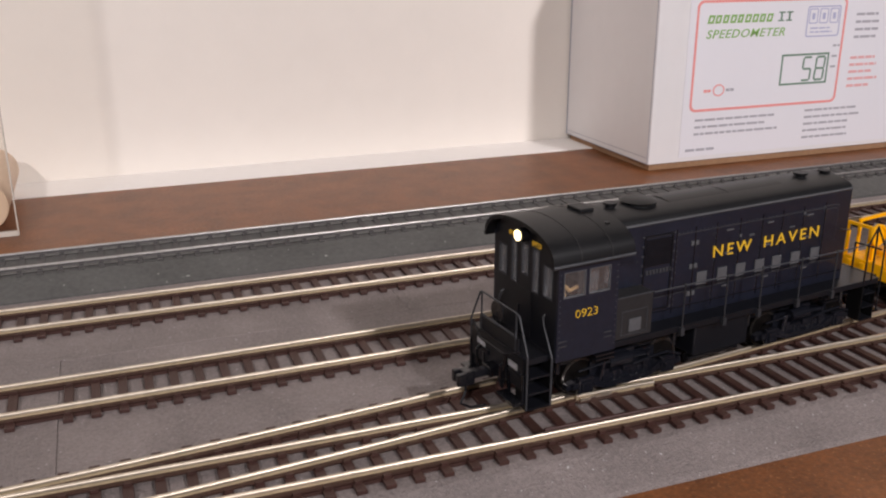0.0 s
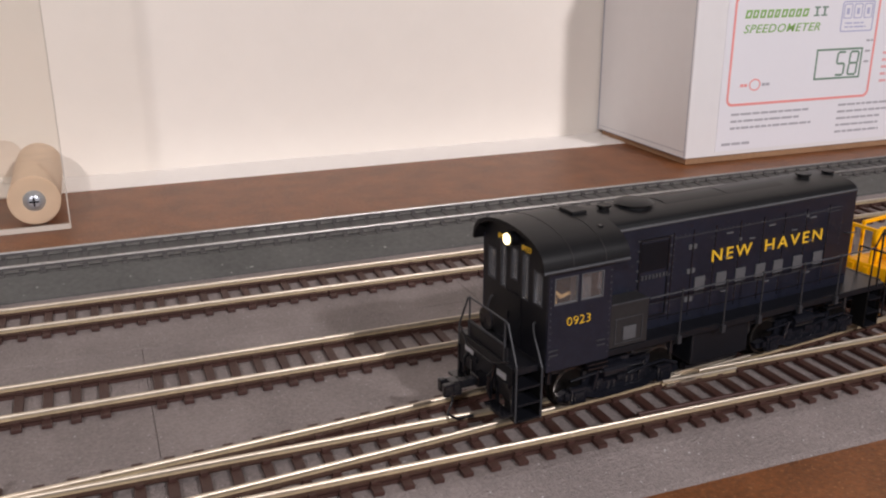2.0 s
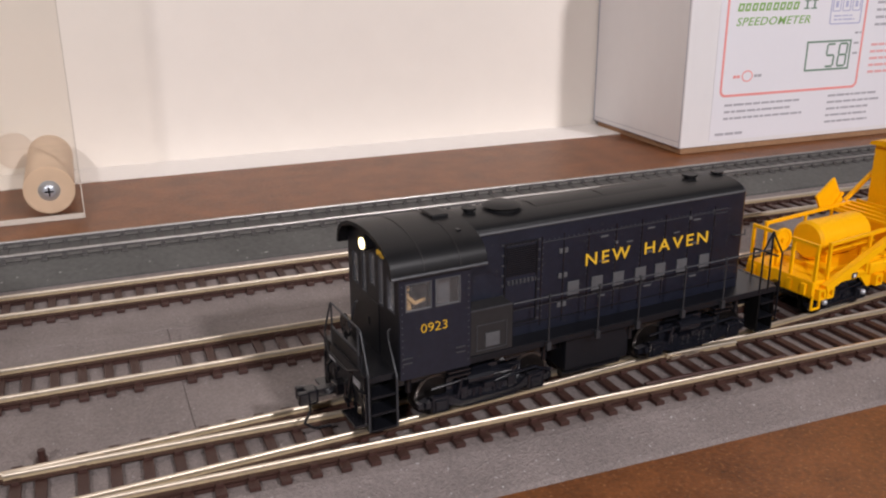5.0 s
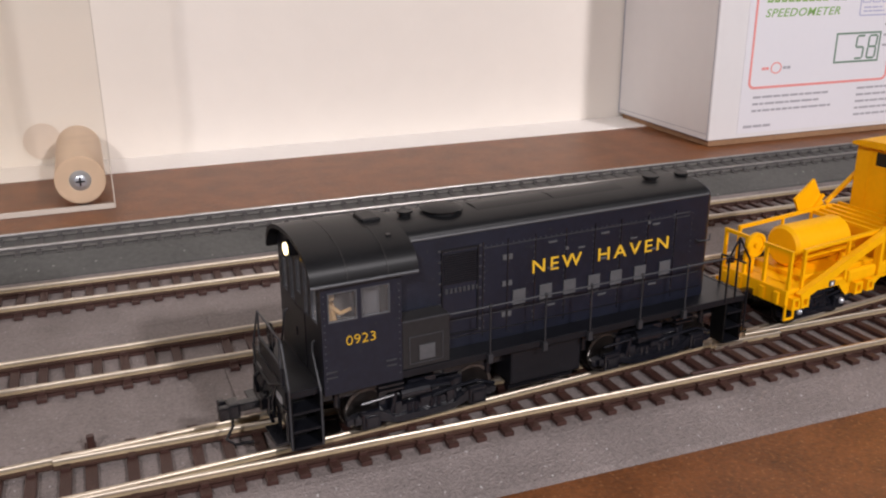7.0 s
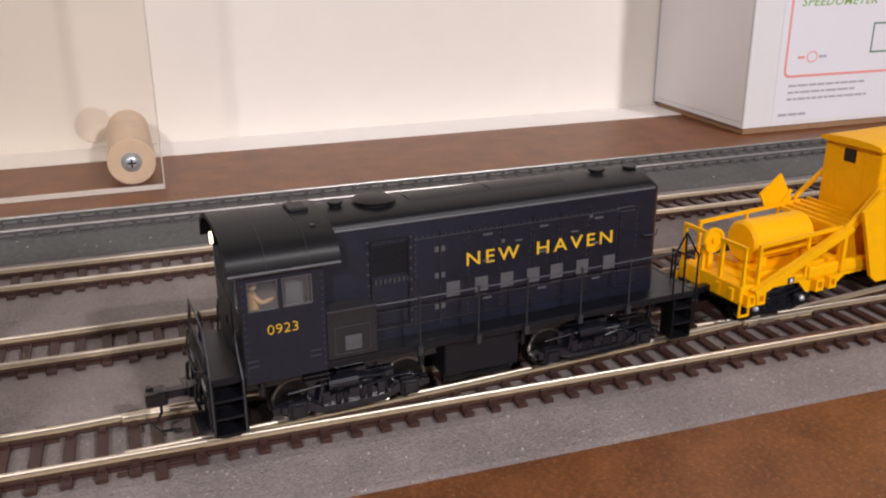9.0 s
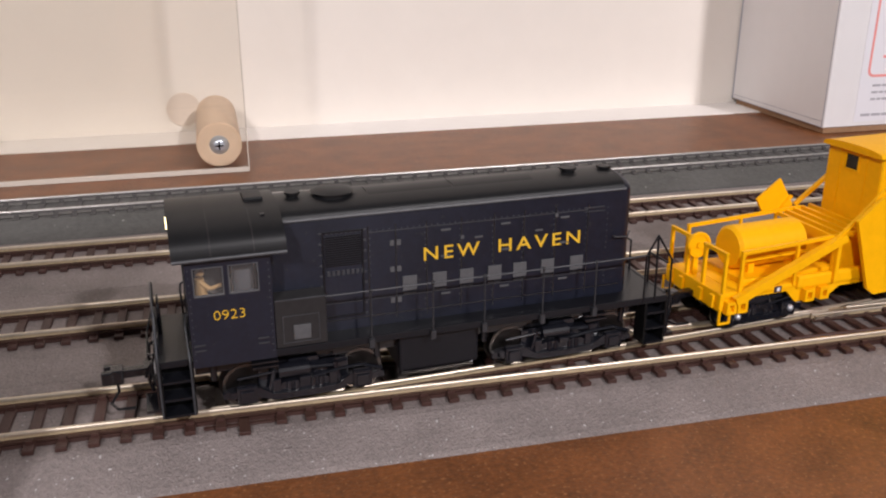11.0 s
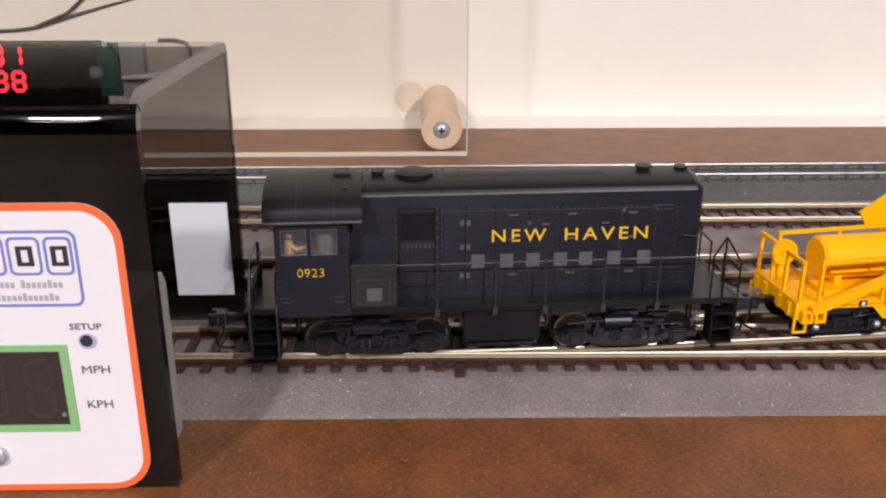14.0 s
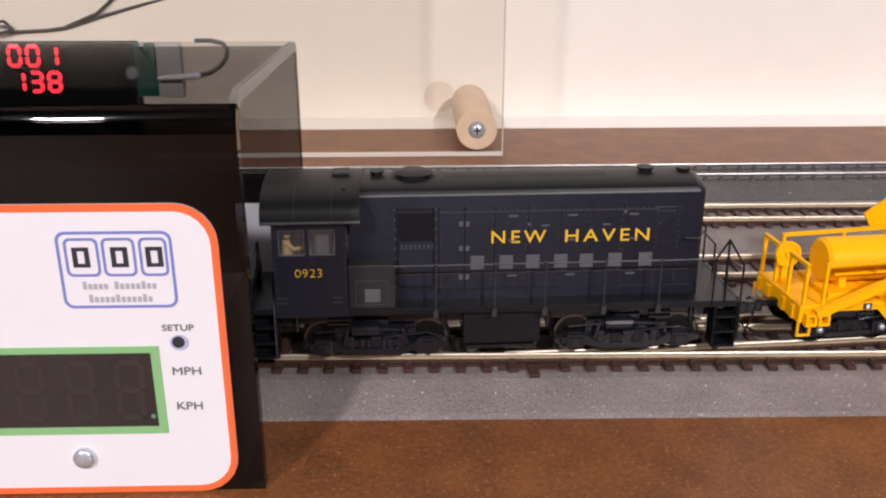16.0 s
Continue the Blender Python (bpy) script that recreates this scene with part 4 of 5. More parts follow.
    truck(t, -3.42, 1.375)
    truck(t, 3.32, 1.415)
    wheels = [wheelset(t, x) for x in (-4.79, -2.04, 1.905, 4.738)]
    return t, wheels


# ---- the yellow plough wagon; its front sill is x = 0 ----
def plough_wagon():
    t = thing("plough_wagon", at(0, 0, 0), "bright orange-yellow track plough wagon with tank and cab", "rail wagon")
    w, c = 1.25, 1.02

    def y(name, bm, label="", smooth=False, parent=None):
        return part(name, bm, M_YELLOW, parent or t, label, smooth)

    bm = bmesh.new()
    box(bm, 0.0, 9.6, -w, w, 1.05, 1.2, 0.02)
    deck = y("deck", bm, "yellow plank deck")
    bm = bmesh.new()
    box(bm, 0.0, 0.36, -w + 0.02, w - 0.02, 1.2, 1.225)
    for k in range(14):
        if k == 0:
            first = y("plank", bm, parent=deck)
            first.location.x = 0.0005
        else:
            ob = new("plank", first.data)
            ob.parent = deck
            ob.location.x = 0.0005 + k * 0.0038
    for s in (-1, 1):
        bm = bmesh.new()
        plate(bm, [(0, 1.1), (0, 0.85), (0.5, 0.8), (0.95, 1.0), (2.2, 1.0), (2.55, 0.62), (3.7, 0.62), (4.1, 0.9), (9.6, 0.9), (9.6, 1.1)], "y", *sorted((s * w, s * (w - 0.12))))
        y("side_sill", bm, "yellow fish-bellied side sill")
        for x in (0.05, 0.42, 2.72, 3.25):
            bm = bmesh.new()
            ring(bm, [(x, 0.66), (x + 0.32, 0.66), (x + 0.32, 1.02), (x, 1.02)], [(x + 0.08, 0.74), (x + 0.24, 0.74), (x + 0.24, 0.94), (x + 0.08, 0.94)], "y", *sorted((s * w, s * (w + 0.2))))
            y("pocket", bm, "yellow square stake pocket")
        bm = bmesh.new()
        wire(bm, [(-0.12, s * (w + 0.1), 0.85), (-0.12, s * (w + 0.1), 0.38), (0.22, s * (w + 0.1), 0.38), (0.22, s * (w + 0.1), 0.85)], 0.04, 8)
        y("stirrup_step", bm, "yellow bent stirrup step")
        bm = bmesh.new()
        box(bm, 2.5, 5.2, *sorted((s * (w - 0.1), s * (w + 0.08))), 1.02, 1.42, 0.08)
        y("side_pipe", bm, "rounded yellow side housing")
    bm = bmesh.new()
    box(bm, -0.1, 0.04, -w - 0.05, w + 0.05, 0.72, 1.24, 0.03)
    sill = y("end_sill", bm, "yellow end sill with brackets")
    for k in (-1.0, -0.45, 0.45, 1.0):
        bm = bmesh.new()
        box(bm, -0.2, -0.1, k - 0.09, k + 0.09, 0.78, 1.15, 0.02)
        y("bracket", bm, parent=sill)
    # end and side railings
    for x, yy, z in ((0.0, -w, 2.38), (0.0, w, 2.38), (0.0, 0.42, 2.38), (0.0, -0.35, 2.38), (0.55, -w, 2.36), (0.55, w, 2.4)):
        bm = bmesh.new()
        beam(bm, (x, yy, 1.1), (x, yy, z), 0.09, 0.09)
        y("railing_post", bm)
    for a, b in ((-w, -0.31), (0.38, w)):
        bm = bmesh.new()
        beam(bm, (0.0, a - 0.045, 2.38), (0.0, b + 0.045, 2.38), 0.10, 0.10)
        y("end_rail", bm, "yellow end rail")
    for s in (-1, 1):
        bm = bmesh.new()
        beam(bm, (0.5, s * w, 2.36), (4.6, s * w, 2.5), 0.10, 0.10)
        y("side_rail", bm, "yellow side rail")
        for x in (2.4, 3.7):
            bm = bmesh.new()
            beam(bm, (x, s * w, 1.15), (x, s * w, 2.42), 0.08, 0.08)
            y("railing_post", bm)
    # hand wheel on its stand
    bm = bmesh.new()
    circ = lambda r: [(0.2 + r * math.cos(k * math.pi / 12), 2.14 + r * math.sin(k * math.pi / 12)) for k in range(24)]
    ring(bm, circ(0.38), circ(0.29), "y", 0.22, 0.32)
    rod(bm, (0.2, 0.25, 2.14), (0.2, 0.29, 2.14), 0.3, 24)
    rod(bm, (0.2, 0.18, 2.14), (0.2, 0.36, 2.14), 0.09, 12)
    box(bm, 0.12, 0.28, 0.32, 0.45, 1.2, 2.24)
    y("hand_wheel", bm, "yellow hand brake wheel on a stand")
    # air tank on its cradle
    bm = bmesh.new()
    rod(bm, (1.0, 0.0, 2.05), (1.1, 0.0, 2.05), 0.54, 40, 0.63)
    rod(bm, (1.1, 0.0, 2.05), (3.28, 0.0, 2.05), 0.63, 40, caps=False)
    rod(bm, (3.28, 0.0, 2.05), (3.38, 0.0, 2.05), 0.63, 40, 0.52)
    y("air_tank", bm, "large yellow horizontal air tank", True)
    for x in (1.5, 3.05):
        bm = bmesh.new()
        box(bm, x - 0.1, x + 0.1, -0.5, 0.5, 1.2, 1.65)
        y("tank_cradle", bm, "yellow tank cradle")
    bm = bmesh.new()
    beam(bm, (1.1, -0.70, 1.86), (3.4, -0.70, 1.9), 0.06, 0.06)
    y("tank_rail", bm)
    bm = bmesh.new()
    box(bm, 0.9, 4.2, -0.9, 0.9, 1.2, 1.38, 0.04)
    y("tool_locker", bm, "low yellow locker on the deck")
    # braces and lattice before the cab
    for s in (-1,):
        bm = bmesh.new()
        beam(bm, (0.32, s * (w + 0.15), 1.02), (3.85, s * (w + 0.2), 2.5), 0.2, 0.24)
        y("wing_brace", bm, "heavy yellow slanted brace")
        bm = bmesh.new()
        beam(bm, (3.75, s * (w + 0.1), 1.1), (3.75, s * (w + 0.1), 2.6), 0.12, 0.14)
        y("brace_post", bm)
        bm = bmesh.new()
        beam(bm, (3.6, s * (w + 0.2), 2.5), (5.2, s * (w + 0.1), 3.75), 0.09, 0.09)
        y("wing_link", bm, "thin yellow link rod")
    for k, x in enumerate((3.75, 4.05, 4.35, 4.65, 4.95)):
        bm = bmesh.new()
        beam(bm, (x, -w, 2.36 + 0.03 * k), (x, w, 2.40 + 0.03 * k), 0.1, 0.12)
        y("cross_beam", bm)
    bm = bmesh.new()
    box(bm, 4.3, 5.2, -0.95, 0.95, 1.2, 2.25, 0.08)
    y("machinery_box", bm, "yellow machinery housing")
    # small far-side blade with its strut
    bm = bmesh.new()
    plate(bm, [(3.08, 2.84), (3.9, 3.42), (4.5, 2.5), (3.4, 2.3)], "y", w + 0.2, w + 0.28)
    blade = y("small_blade", bm, "small tilted yellow blade")
    bm = bmesh.new()
    beam(bm, (3.85, w + 0.16, 2.3), (4.35, w + 0.16, 2.85), 0.09, 0.09)
    y("blade_rib", bm, parent=blade)
    bm = bmesh.new()
    beam(bm, (4.5, w + 0.15, 2.55), (5.7, c + 0.06, 3.75), 0.14, 0.1)
    y("strut", bm, "yellow slanted strut")
    # cab
    x0, x1, top = 5.2, 8.9, 4.60
    bm = bmesh.new()
    panel(bm, (-c, -0.20, 0.36, c), (1.2, 3.92, 4.42, top), ((1, 1),), "x", x0, x0 + 0.08)
    cab = y("cab", bm, "tall yellow wagon cab")
    for s in (-1, 1):
        bm = bmesh.new()
        box(bm, x0 + 0.002, x1, *sorted((s * c, s * (c - 0.08))), 1.2, top)
        y("cab_wall", bm, parent=cab)
    bm = bmesh.new()
    box(bm, x1 - 0.08, x1 - 0.002, -c + 0.08, c - 0.08, 1.2, top)
    y("cab_wall", bm, parent=cab)
    bm = bmesh.new()
    ring(bm, [(-0.23, 3.89), (0.39, 3.89), (0.39, 4.45), (-0.23, 4.45)], [(-0.17, 3.95), (0.33, 3.95), (0.33, 4.39), (-0.17, 4.39)], "x", x0 - 0.025, x0 + 0.04)
    y("window_frame", bm, parent=cab)
    bm = bmesh.new()
    box(bm, x0 + 0.04, x0 + 0.06, -0.20, 0.36, 3.92, 4.42)
    part("window", bm, M_DARKGLASS, cab, "dark cab window")
    for yy in (-0.48, 0.52):
        bm = bmesh.new()
        box(bm, x0 - 0.02, x0, yy - 0.02, yy + 0.02, 1.3, 4.5)
        y("door_trim", bm, parent=cab)
    bm = bmesh.new()
    plate(bm, arch(1.14, top - 0.02, top + 0.14, 12) + [(1.14, top - 0.08), (-1.14, top - 0.08)], "x", x0 - 0.16, x1 + 0.2)
    part("cab_roof", bm, M_YELLOW, cab, "gently curved yellow roof", True)
    bm = bmesh.new()
    bars(bm, 5.5, 4.0, 1.4, 1, 0.3, 0.26, -c - 0.02, -c - 0.002, 41)
    part("lettering", bm, M_BLACKPRINT, cab, "dark lettering bars")
    for s in (-1,):
        bm = bmesh.new()
        plate(bm, [(3.98, 2.98), (4.75, 3.58), (9.4, 3.7), (9.4, 0.72), (4.98, 0.66), (4.72, 0.86)], "y", *sorted((s * (w + 0.32), s * (w + 0.44))))
        b = y("wing_blade", bm, "large folded yellow wing blade")
        for x in (5.4, 7.0):
            bm = bmesh.new()
            beam(bm, (x, s * (w + 0.27), 0.8), (x, s * (w + 0.27), 3.5), 0.1, 0.12)
            y("blade_rib", bm, parent=b)
    bm = bmesh.new()
    box(bm, 1.75, 2.0, -w - 0.012, -w - 0.002, 1.02, 1.2)
    b = part("data_plate", bm, M_BLACKPRINT, t, "small dark blue data plate with a white mark")
    bm = bmesh.new()
    box(bm, 1.84, 1.93, -w - 0.022, -w - 0.013, 1.05, 1.16)
    part("plate_mark", bm, M_PANEL, b)
    coupler(t, -0.1, -1)
    truck(t, 1.48, 0.9, 0.9)
    truck(t, 8.2, 0.9, 0.9)
    wheels = [wheelset(t, x, 0.47) for x in (0.58, 2.38, 7.3, 9.1)]
    for x in (0.58, 2.38):
        bm = bmesh.new()
        ball(bm, (x, -1.27, 0.47), 0.1)
        part("axle_cap", bm, M_STEEL, t, "bright steel axle cap", True)
    return t, wheels


# ---- the carton at the wall ----
def carton():
    t = thing("carton", at(27.13, 27.46, 0.03, 0, 0, -0.4), "white product carton with a printed speedometer label", "box")
    bm = bmesh.new()
    box(bm, 0, 24, 0, 9.85, 0.35, 13.5, 0.06)
    part("body", bm, M_CARDBOX, t, "white glossy carton body")
    bm = bmesh.new()
    box(bm, 0.12, 23.8, 0.1, 9.5, 0.0, 0.36)
    part("bottom_flap", bm, M_KRAFT, t, "brown raw cardboard underside")
    bm = bmesh.new()
    wire(bm, [(-0.01, 0.12, 0.4), (-0.01, 0.12, 13.4)], 0.03, 6)
    wire(bm, [(-0.01, 9.8, 0.36), (-0.01, 9.8, 13.4)], 0.05, 6)
    wire(bm, [(-0.01, 0.1, 0.72), (-0.01, 9.8, 0.62)], 0.018, 6)
    wire(bm, [(-0.01, 0.1, 0.38), (-0.01, 9.8, 0.38)], 0.03, 6)
    part("edge_fold", bm, M_GREYPRINT, t, "grey line along the carton folds")
    bm = bmesh.new()
    box(bm, 2.0, 19.5, -0.03, -0.004, 0.62, 12.9)
    lab = part("label", bm, M_LABEL, t, "glossy white printed label")
    y0, y1 = -0.045, -0.031
    def printed(bm, mat):
        return tagged(part("print", bm, mat, lab), kind="stuff")
    bm = bmesh.new()
    ring(bm, round_rect(2.44, 12.95, 3.22, 9.4, 0.4), round_rect(2.58, 12.81, 3.36, 9.26, 0.3), "y", y0, y1)
    o = [(4.34 + 0.40 * math.cos(k * math.pi / 12), 4.39 + 0.34 * math.sin(k * math.pi / 12)) for k in range(24)]
    i = [(4.34 + 0.33 * math.cos(k * math.pi / 12), 4.39 + 0.27 * math.sin(k * math.pi / 12)) for k in range(24)]
    ring(bm, o, i, "y", y0, y1)
    box(bm, 3.32, 3.54, y0, y1, 4.3, 4.46)
    box(bm, 3.58, 3.8, y0, y1, 4.3, 4.46)
    printed(bm, M_RED)
    lettering("SPEEDOMETER", 0.66, M_GREEN, lab, at(3.17, -0.036, 7.32), width=5.4, shear=0.25, bold=0.004, spread=1.1)
    bm = bmesh.new()
    for k, w in enumerate((0.40, 0.36, 0.36, 0.38, 0.34, 0.38, 0.38, 0.36, 0.38)):
        x = 3.17 + k * 0.50
        ring(bm, [(x, 8.13), (x + w, 8.13), (x + 0.1 + w, 8.58), (x + 0.1, 8.58)], [(x + 0.13, 8.24), (x + w - 0.1, 8.24), (x + w - 0.03, 8.47), (x + 0.2, 8.47)], "y", y0, y1)
    printed(bm, M_GREEN)
    bm = bmesh.new()
    for x in (8.0, 8.56):
        box(bm, x + 0.17, x + 0.29, y0, y1, 8.14, 8.66)
        box(bm, x + 0.04, x + 0.46, y0, y1, 8.58, 8.67)
        box(bm, x, x + 0.42, y0, y1, 8.13, 8.21)
    ring(bm, [(8.58, 4.42), (12.06, 4.42), (12.06, 6.22), (8.58, 6.22)], [(8.69, 4.53), (11.95, 4.53), (11.95, 6.11), (8.69, 6.11)], "y", y0, y1)
    seven_segment(bm, "5", 10.15, 4.65, 0.6, 1.34, 0.12, y0, y1, 0.06)
    seven_segment(bm, "8", 11.1, 4.65, 0.62, 1.34, 0.12, y0, y1, 0.06)
    printed(bm, M_DARKGREEN)
    bm = bmesh.new()
    ring(bm, round_rect(10.08, 12.52, 7.16, 8.92, 0.15), round_rect(10.15, 12.45, 7.23, 8.85, 0.1), "y", y0, y1)
    for x in (10.22, 10.98, 11.74):
        ring(bm, round_rect(x, x + 0.64, 7.92, 8.78, 0.1), round_rect(x + 0.06, x + 0.58, 7.98, 8.72, 0.06), "y", y0, y1)
        box(bm, x + 0.22, x + 0.42, y0, y1, 8.16, 8.52)
    bars(bm, 10.4, 7.62, 1.8, 2, 0.22, 0.08, y0, y1, 3)
    printed(bm, M_PALEBLUE)
    bm = bmesh.new()
    bars(bm, 2.9, 2.66, 6.6, 3, 0.40, 0.13, y0, y1, 11)
    bars(bm, 10.75, 2.76, 4.6, 5, 0.41, 0.13, y0, y1, 12)
    bars(bm, 2.40, 0.93, 2.5, 1, 0.4, 0.15, y0, y1, 13)
    bars(bm, 13.75, 8.3, 2.2, 4, 0.44, 0.15, y0, y1, 14)
    bars(bm, 12.25, 6.55, 0.5, 3, 0.62, 0.12, y0, y1, 15)
    box(bm, 4.84, 5.08, y0, y1, 4.3, 4.46)
    box(bm, 5.13, 5.38, y0, y1, 4.3, 4.46)
    printed(bm, M_GREYPRINT)
    bm = bmesh.new()
    bars(bm, 13.7, 5.75, 2.3, 5, 0.42, 0.15, y0, y1, 16)
    printed(bm, M_PINKPRINT)


# ---- clear screen with its dowel ----
def screen_and_dowel():
    t = thing("clear_screen", at(0, 0, 0), "clear acrylic screen standing before the wall", "screen")
    bm = bmesh.new()
    box(bm, -70, -5.85, 27.62, 27.64, 0.02, 26)
    p = part("sheet", bm, M_ACRYLIC, t)
    bm = bmesh.new()
    box(bm, -5.85, -5.80, 27.48, 27.78, 0.02, 26)
    box(bm, -70, -5.86, 27.44, 27.60, 0.02, 0.24)
    part("cut_edge", bm, M_ACRYLEDGE, t, "pale cut edge of the sheet")
    d = thing("dowel", at(-7.18, 27.9, 1.36), "pale wooden dowel stub at the clear screen, length fitted to the camera's view", "dowel")
    bm = bmesh.new()
    # Length fitted to the camera's view; the stub stops short of the wall.
    rod(bm, (0, -0.1, 0), (0, 7.6, 0), 1.10, 40)
    bmesh.ops.bevel(bm, geom=[e for e in bm.edges if all(abs(v.co.y + 0.1) < 1e-3 for v in e.verts)], offset=0.06, segments=2, affect="EDGES")
    part("wood", bm, M_WOOD, d, "pale round wood", True)
    # Thin disc added to paint the dowel's soft shadow on the wall.
    g = thing("dowel_shadow", at(-8.98, 37.36, 1.38), "thin disc painted as the dowel's soft shadow on the wall", "plug")
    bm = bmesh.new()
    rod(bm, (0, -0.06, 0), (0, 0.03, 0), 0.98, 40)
    part("disc", bm, M_DOWELSHADE, g, "", True)
    bm = bmesh.new()
    rod(bm, (0, -0.22, 0), (0, -0.08, 0), 0.36, 24, 0.5)
    ball(bm, (0, -0.2, 0), 0.36, 1, 0.35, 1)
    s = part("screw", bm, M_STEEL, d, "bright cross-head screw", True)
    bm = bmesh.new()
    box(bm, -0.2, 0.2, -0.345, -0.32, -0.035, 0.035)
    box(bm, -0.035, 0.035, -0.345, -0.32, -0.2, 0.2)
    part("screw_slot", bm, M_UNDER, s)


# ---- the speedometer straddling the front track ----
def speedometer():
    t = thing("speedometer", at(0, 0, 0), "black acrylic track speedometer with white front panel", "speedometer")
    xl, xr, yf, yb, top, r = -32.0, -13.79, -2.36, 5.66, 8.90, 0.8
    q = 0.35
    def bend(off):
        pts = [(yf + off, 0.02)]
        for k in range(9):
            a = math.pi - k * math.pi / 16
            pts.append((yf + r + (r - off) * math.cos(a), top - r + (r - off) * math.sin(a)))
        for k in range(9):
            a = math.pi / 2 - k * math.pi / 16
            pts.append((yb - q + (q - off) * math.cos(a), top - q + (q - off) * math.sin(a)))
        return pts + [(yb - off, 0.61)]

    def skew(bm):
        for v in bm.verts:
            v.co.x += 0.021 * (v.co.y - yf)
        return bm

    # front leg: glossy black
    outer, inner = bend(0), bend(0.3)
    bm = bmesh.new()
    plate(bm, outer[:6] + inner[:6][::-1], "x", xl, xr)
    part("front_leg", bm, M_FRONTSMOKE, t, "glossy black front with rounded top bend", True)
    def sheet(name, line, mat, label):
        bm = bmesh.new()
        rows = [[bm.verts.new((x, y, z)) for y, z in line] for x in (xl, xr)]
        for i in range(len(line) - 1):
            bm.faces.new((rows[0][i], rows[0][i + 1], rows[1][i + 1], rows[1][i]))
        part(name, skew(bm), mat, t, label, True)

    sheet("top_sheet", outer[5:16], M_CLEARTOP, "see-through top sheet")
    sheet("rear_sheet", outer[15:], M_SMOKE, "see-through smoked rear sheet")
    bm = bmesh.new()
    pts = bend(0.02)[5:]
    pin = bend(0.26)[5:]
    plate(bm, pts[11:] + pin[11:][::-1], "x", xr - 0.02, xr + 0.01)
    part("cover_edge", skew(bm), M_SMOKE, t, "smoked cut edge")
    bm = bmesh.new()
    plate(bm, pts[:12] + pin[:12][::-1], "x", xr - 0.16, xr + 0.01)
    part("top_edge", skew(bm), M_GREYEDGE, t, "pale grey cut edge of the top")
    # Second smoked layer, added to deepen the dark seen through the lower rear.
    bm = bmesh.new()
    box(bm, xl, xr - 0.05, yb - 0.3, yb - 0.06, 0.61, 5.2)
    part("lower_dark_sheet", skew(bm), M_DEEPSMOKE, t, "extra smoked sheet added to darken the lower rear view")
    bm = bmesh.new()
    box(bm, -15.56, -13.90, yb - 0.40, yb - 0.35, 1.47, 4.34)
    part("card", bm, M_WHITECARD, t, "white card stuck on the inner rear face")
    bm = bmesh.new()
    plate(bm, [(yf + 0.35, 0.02), (0.12, 0.02), (0.12, 4.0), (-0.12, 4.35), (yf + 0.35, 4.35)], "x", -15.0, -14.32)
    part("sensor_block", bm, M_GREYBRACKET, t, "light grey block behind the front leg")
    # front film
    y0, y1 = yf - 0.03, yf - 0.003
    bm = bmesh.new()
    plate(bm, round_rect(-31.3, -14.33, 0.02, 6.74, 0.85), "y", y0, y1)
    film = part("front_film", bm, M_PANEL, t, "white printed front film")
    a, b = y0 - 0.012, y0 - 0.001
    bm = bmesh.new()
    ring(bm, round_rect(-31.3, -14.33, 0.02, 6.74, 0.85), round_rect(-31.15, -14.48, 0.17, 6.58, 0.72), "y", a, b)
    part("border", bm, M_ORANGE, film, "orange red border line")
    bm = bmesh.new()
    ring(bm, [(-22.3, 1.53), (-15.77, 1.53), (-15.77, 3.62), (-22.3, 3.62)], [(-22.1, 1.70), (-15.95, 1.70), (-15.95, 3.47), (-22.1, 3.47)], "y", a - 0.02, b)
    part("display_border", bm, M_PALEGREEN, film, "pale green display border")
    bm = bmesh.new()
    box(bm, -22.1, -15.95, a, b, 1.70, 3.47)
    win = part("display_window", bm, M_SMOKEWIN, film, "dark unlit display window")
    bm = bmesh.new()
    for k in range(5):
        seven_segment(bm, "8", -16.75 - k * 1.05, 1.93, 0.5, 1.3, 0.13, a - 0.006, a - 0.001, 0.05)
    tagged(part("unlit_digit", bm, M_UNLIT, win), "faint unlit digits", kind="stuff")
    bm = bmesh.new()
    ring(bm, round_rect(-17.57, -15.25, 4.50, 6.17, 0.2), round_rect(-17.51, -15.31, 4.56, 6.11, 0.15), "y", a, b)
    for x0, x1 in ((-17.42, -16.73), (-16.67, -16.0), (-15.93, -15.36)):
        ring(bm, round_rect(x0, x1, 5.20, 6.03, 0.13), round_rect(x0 + 0.055, x1 - 0.055, 5.255, 5.975, 0.09), "y", a, b)
    part("emblem", bm, M_BLUEPRINT, film, "blue rounded emblem frame")
    bm = bmesh.new()
    for x in (-17.27, -16.50, -15.80):
        ring(bm, [(x, 5.40), (x + 0.34, 5.40), (x + 0.34, 5.83), (x, 5.83)], [(x + 0.1, 5.48), (x + 0.24, 5.48), (x + 0.24, 5.75), (x + 0.1, 5.75)], "y", a, b)
    part("emblem_mark", bm, M_BLACKPRINT, film)
    bm = bmesh.new()
    for x0, w, n, z in ((-17.14, 0.53, 5, 4.92), (-16.50, 0.87, 8, 4.92), (-17.05, 1.31, 12, 4.63)):
        for k in range(n):
            box(bm, x0 + k * w / n, x0 + (k + 0.72) * w / n, a, b, z, z + (0.17 if k % 5 == 0 else 0.12))
    tagged(part("emblem_print", bm, M_GREYPRINT, film), kind="stuff")
    lettering("SETUP", 0.20, M_DARKPRINT, film, at(-15.65, a, 3.97), width=0.66)
    lettering("MPH", 0.26, M_DARKPRINT, film, at(-15.53, a, 2.94), width=0.59)
    lettering("KPH", 0.26, M_DARKPRINT, film, at(-15.52, a, 2.10), width=0.54)
    bm = bmesh.new()
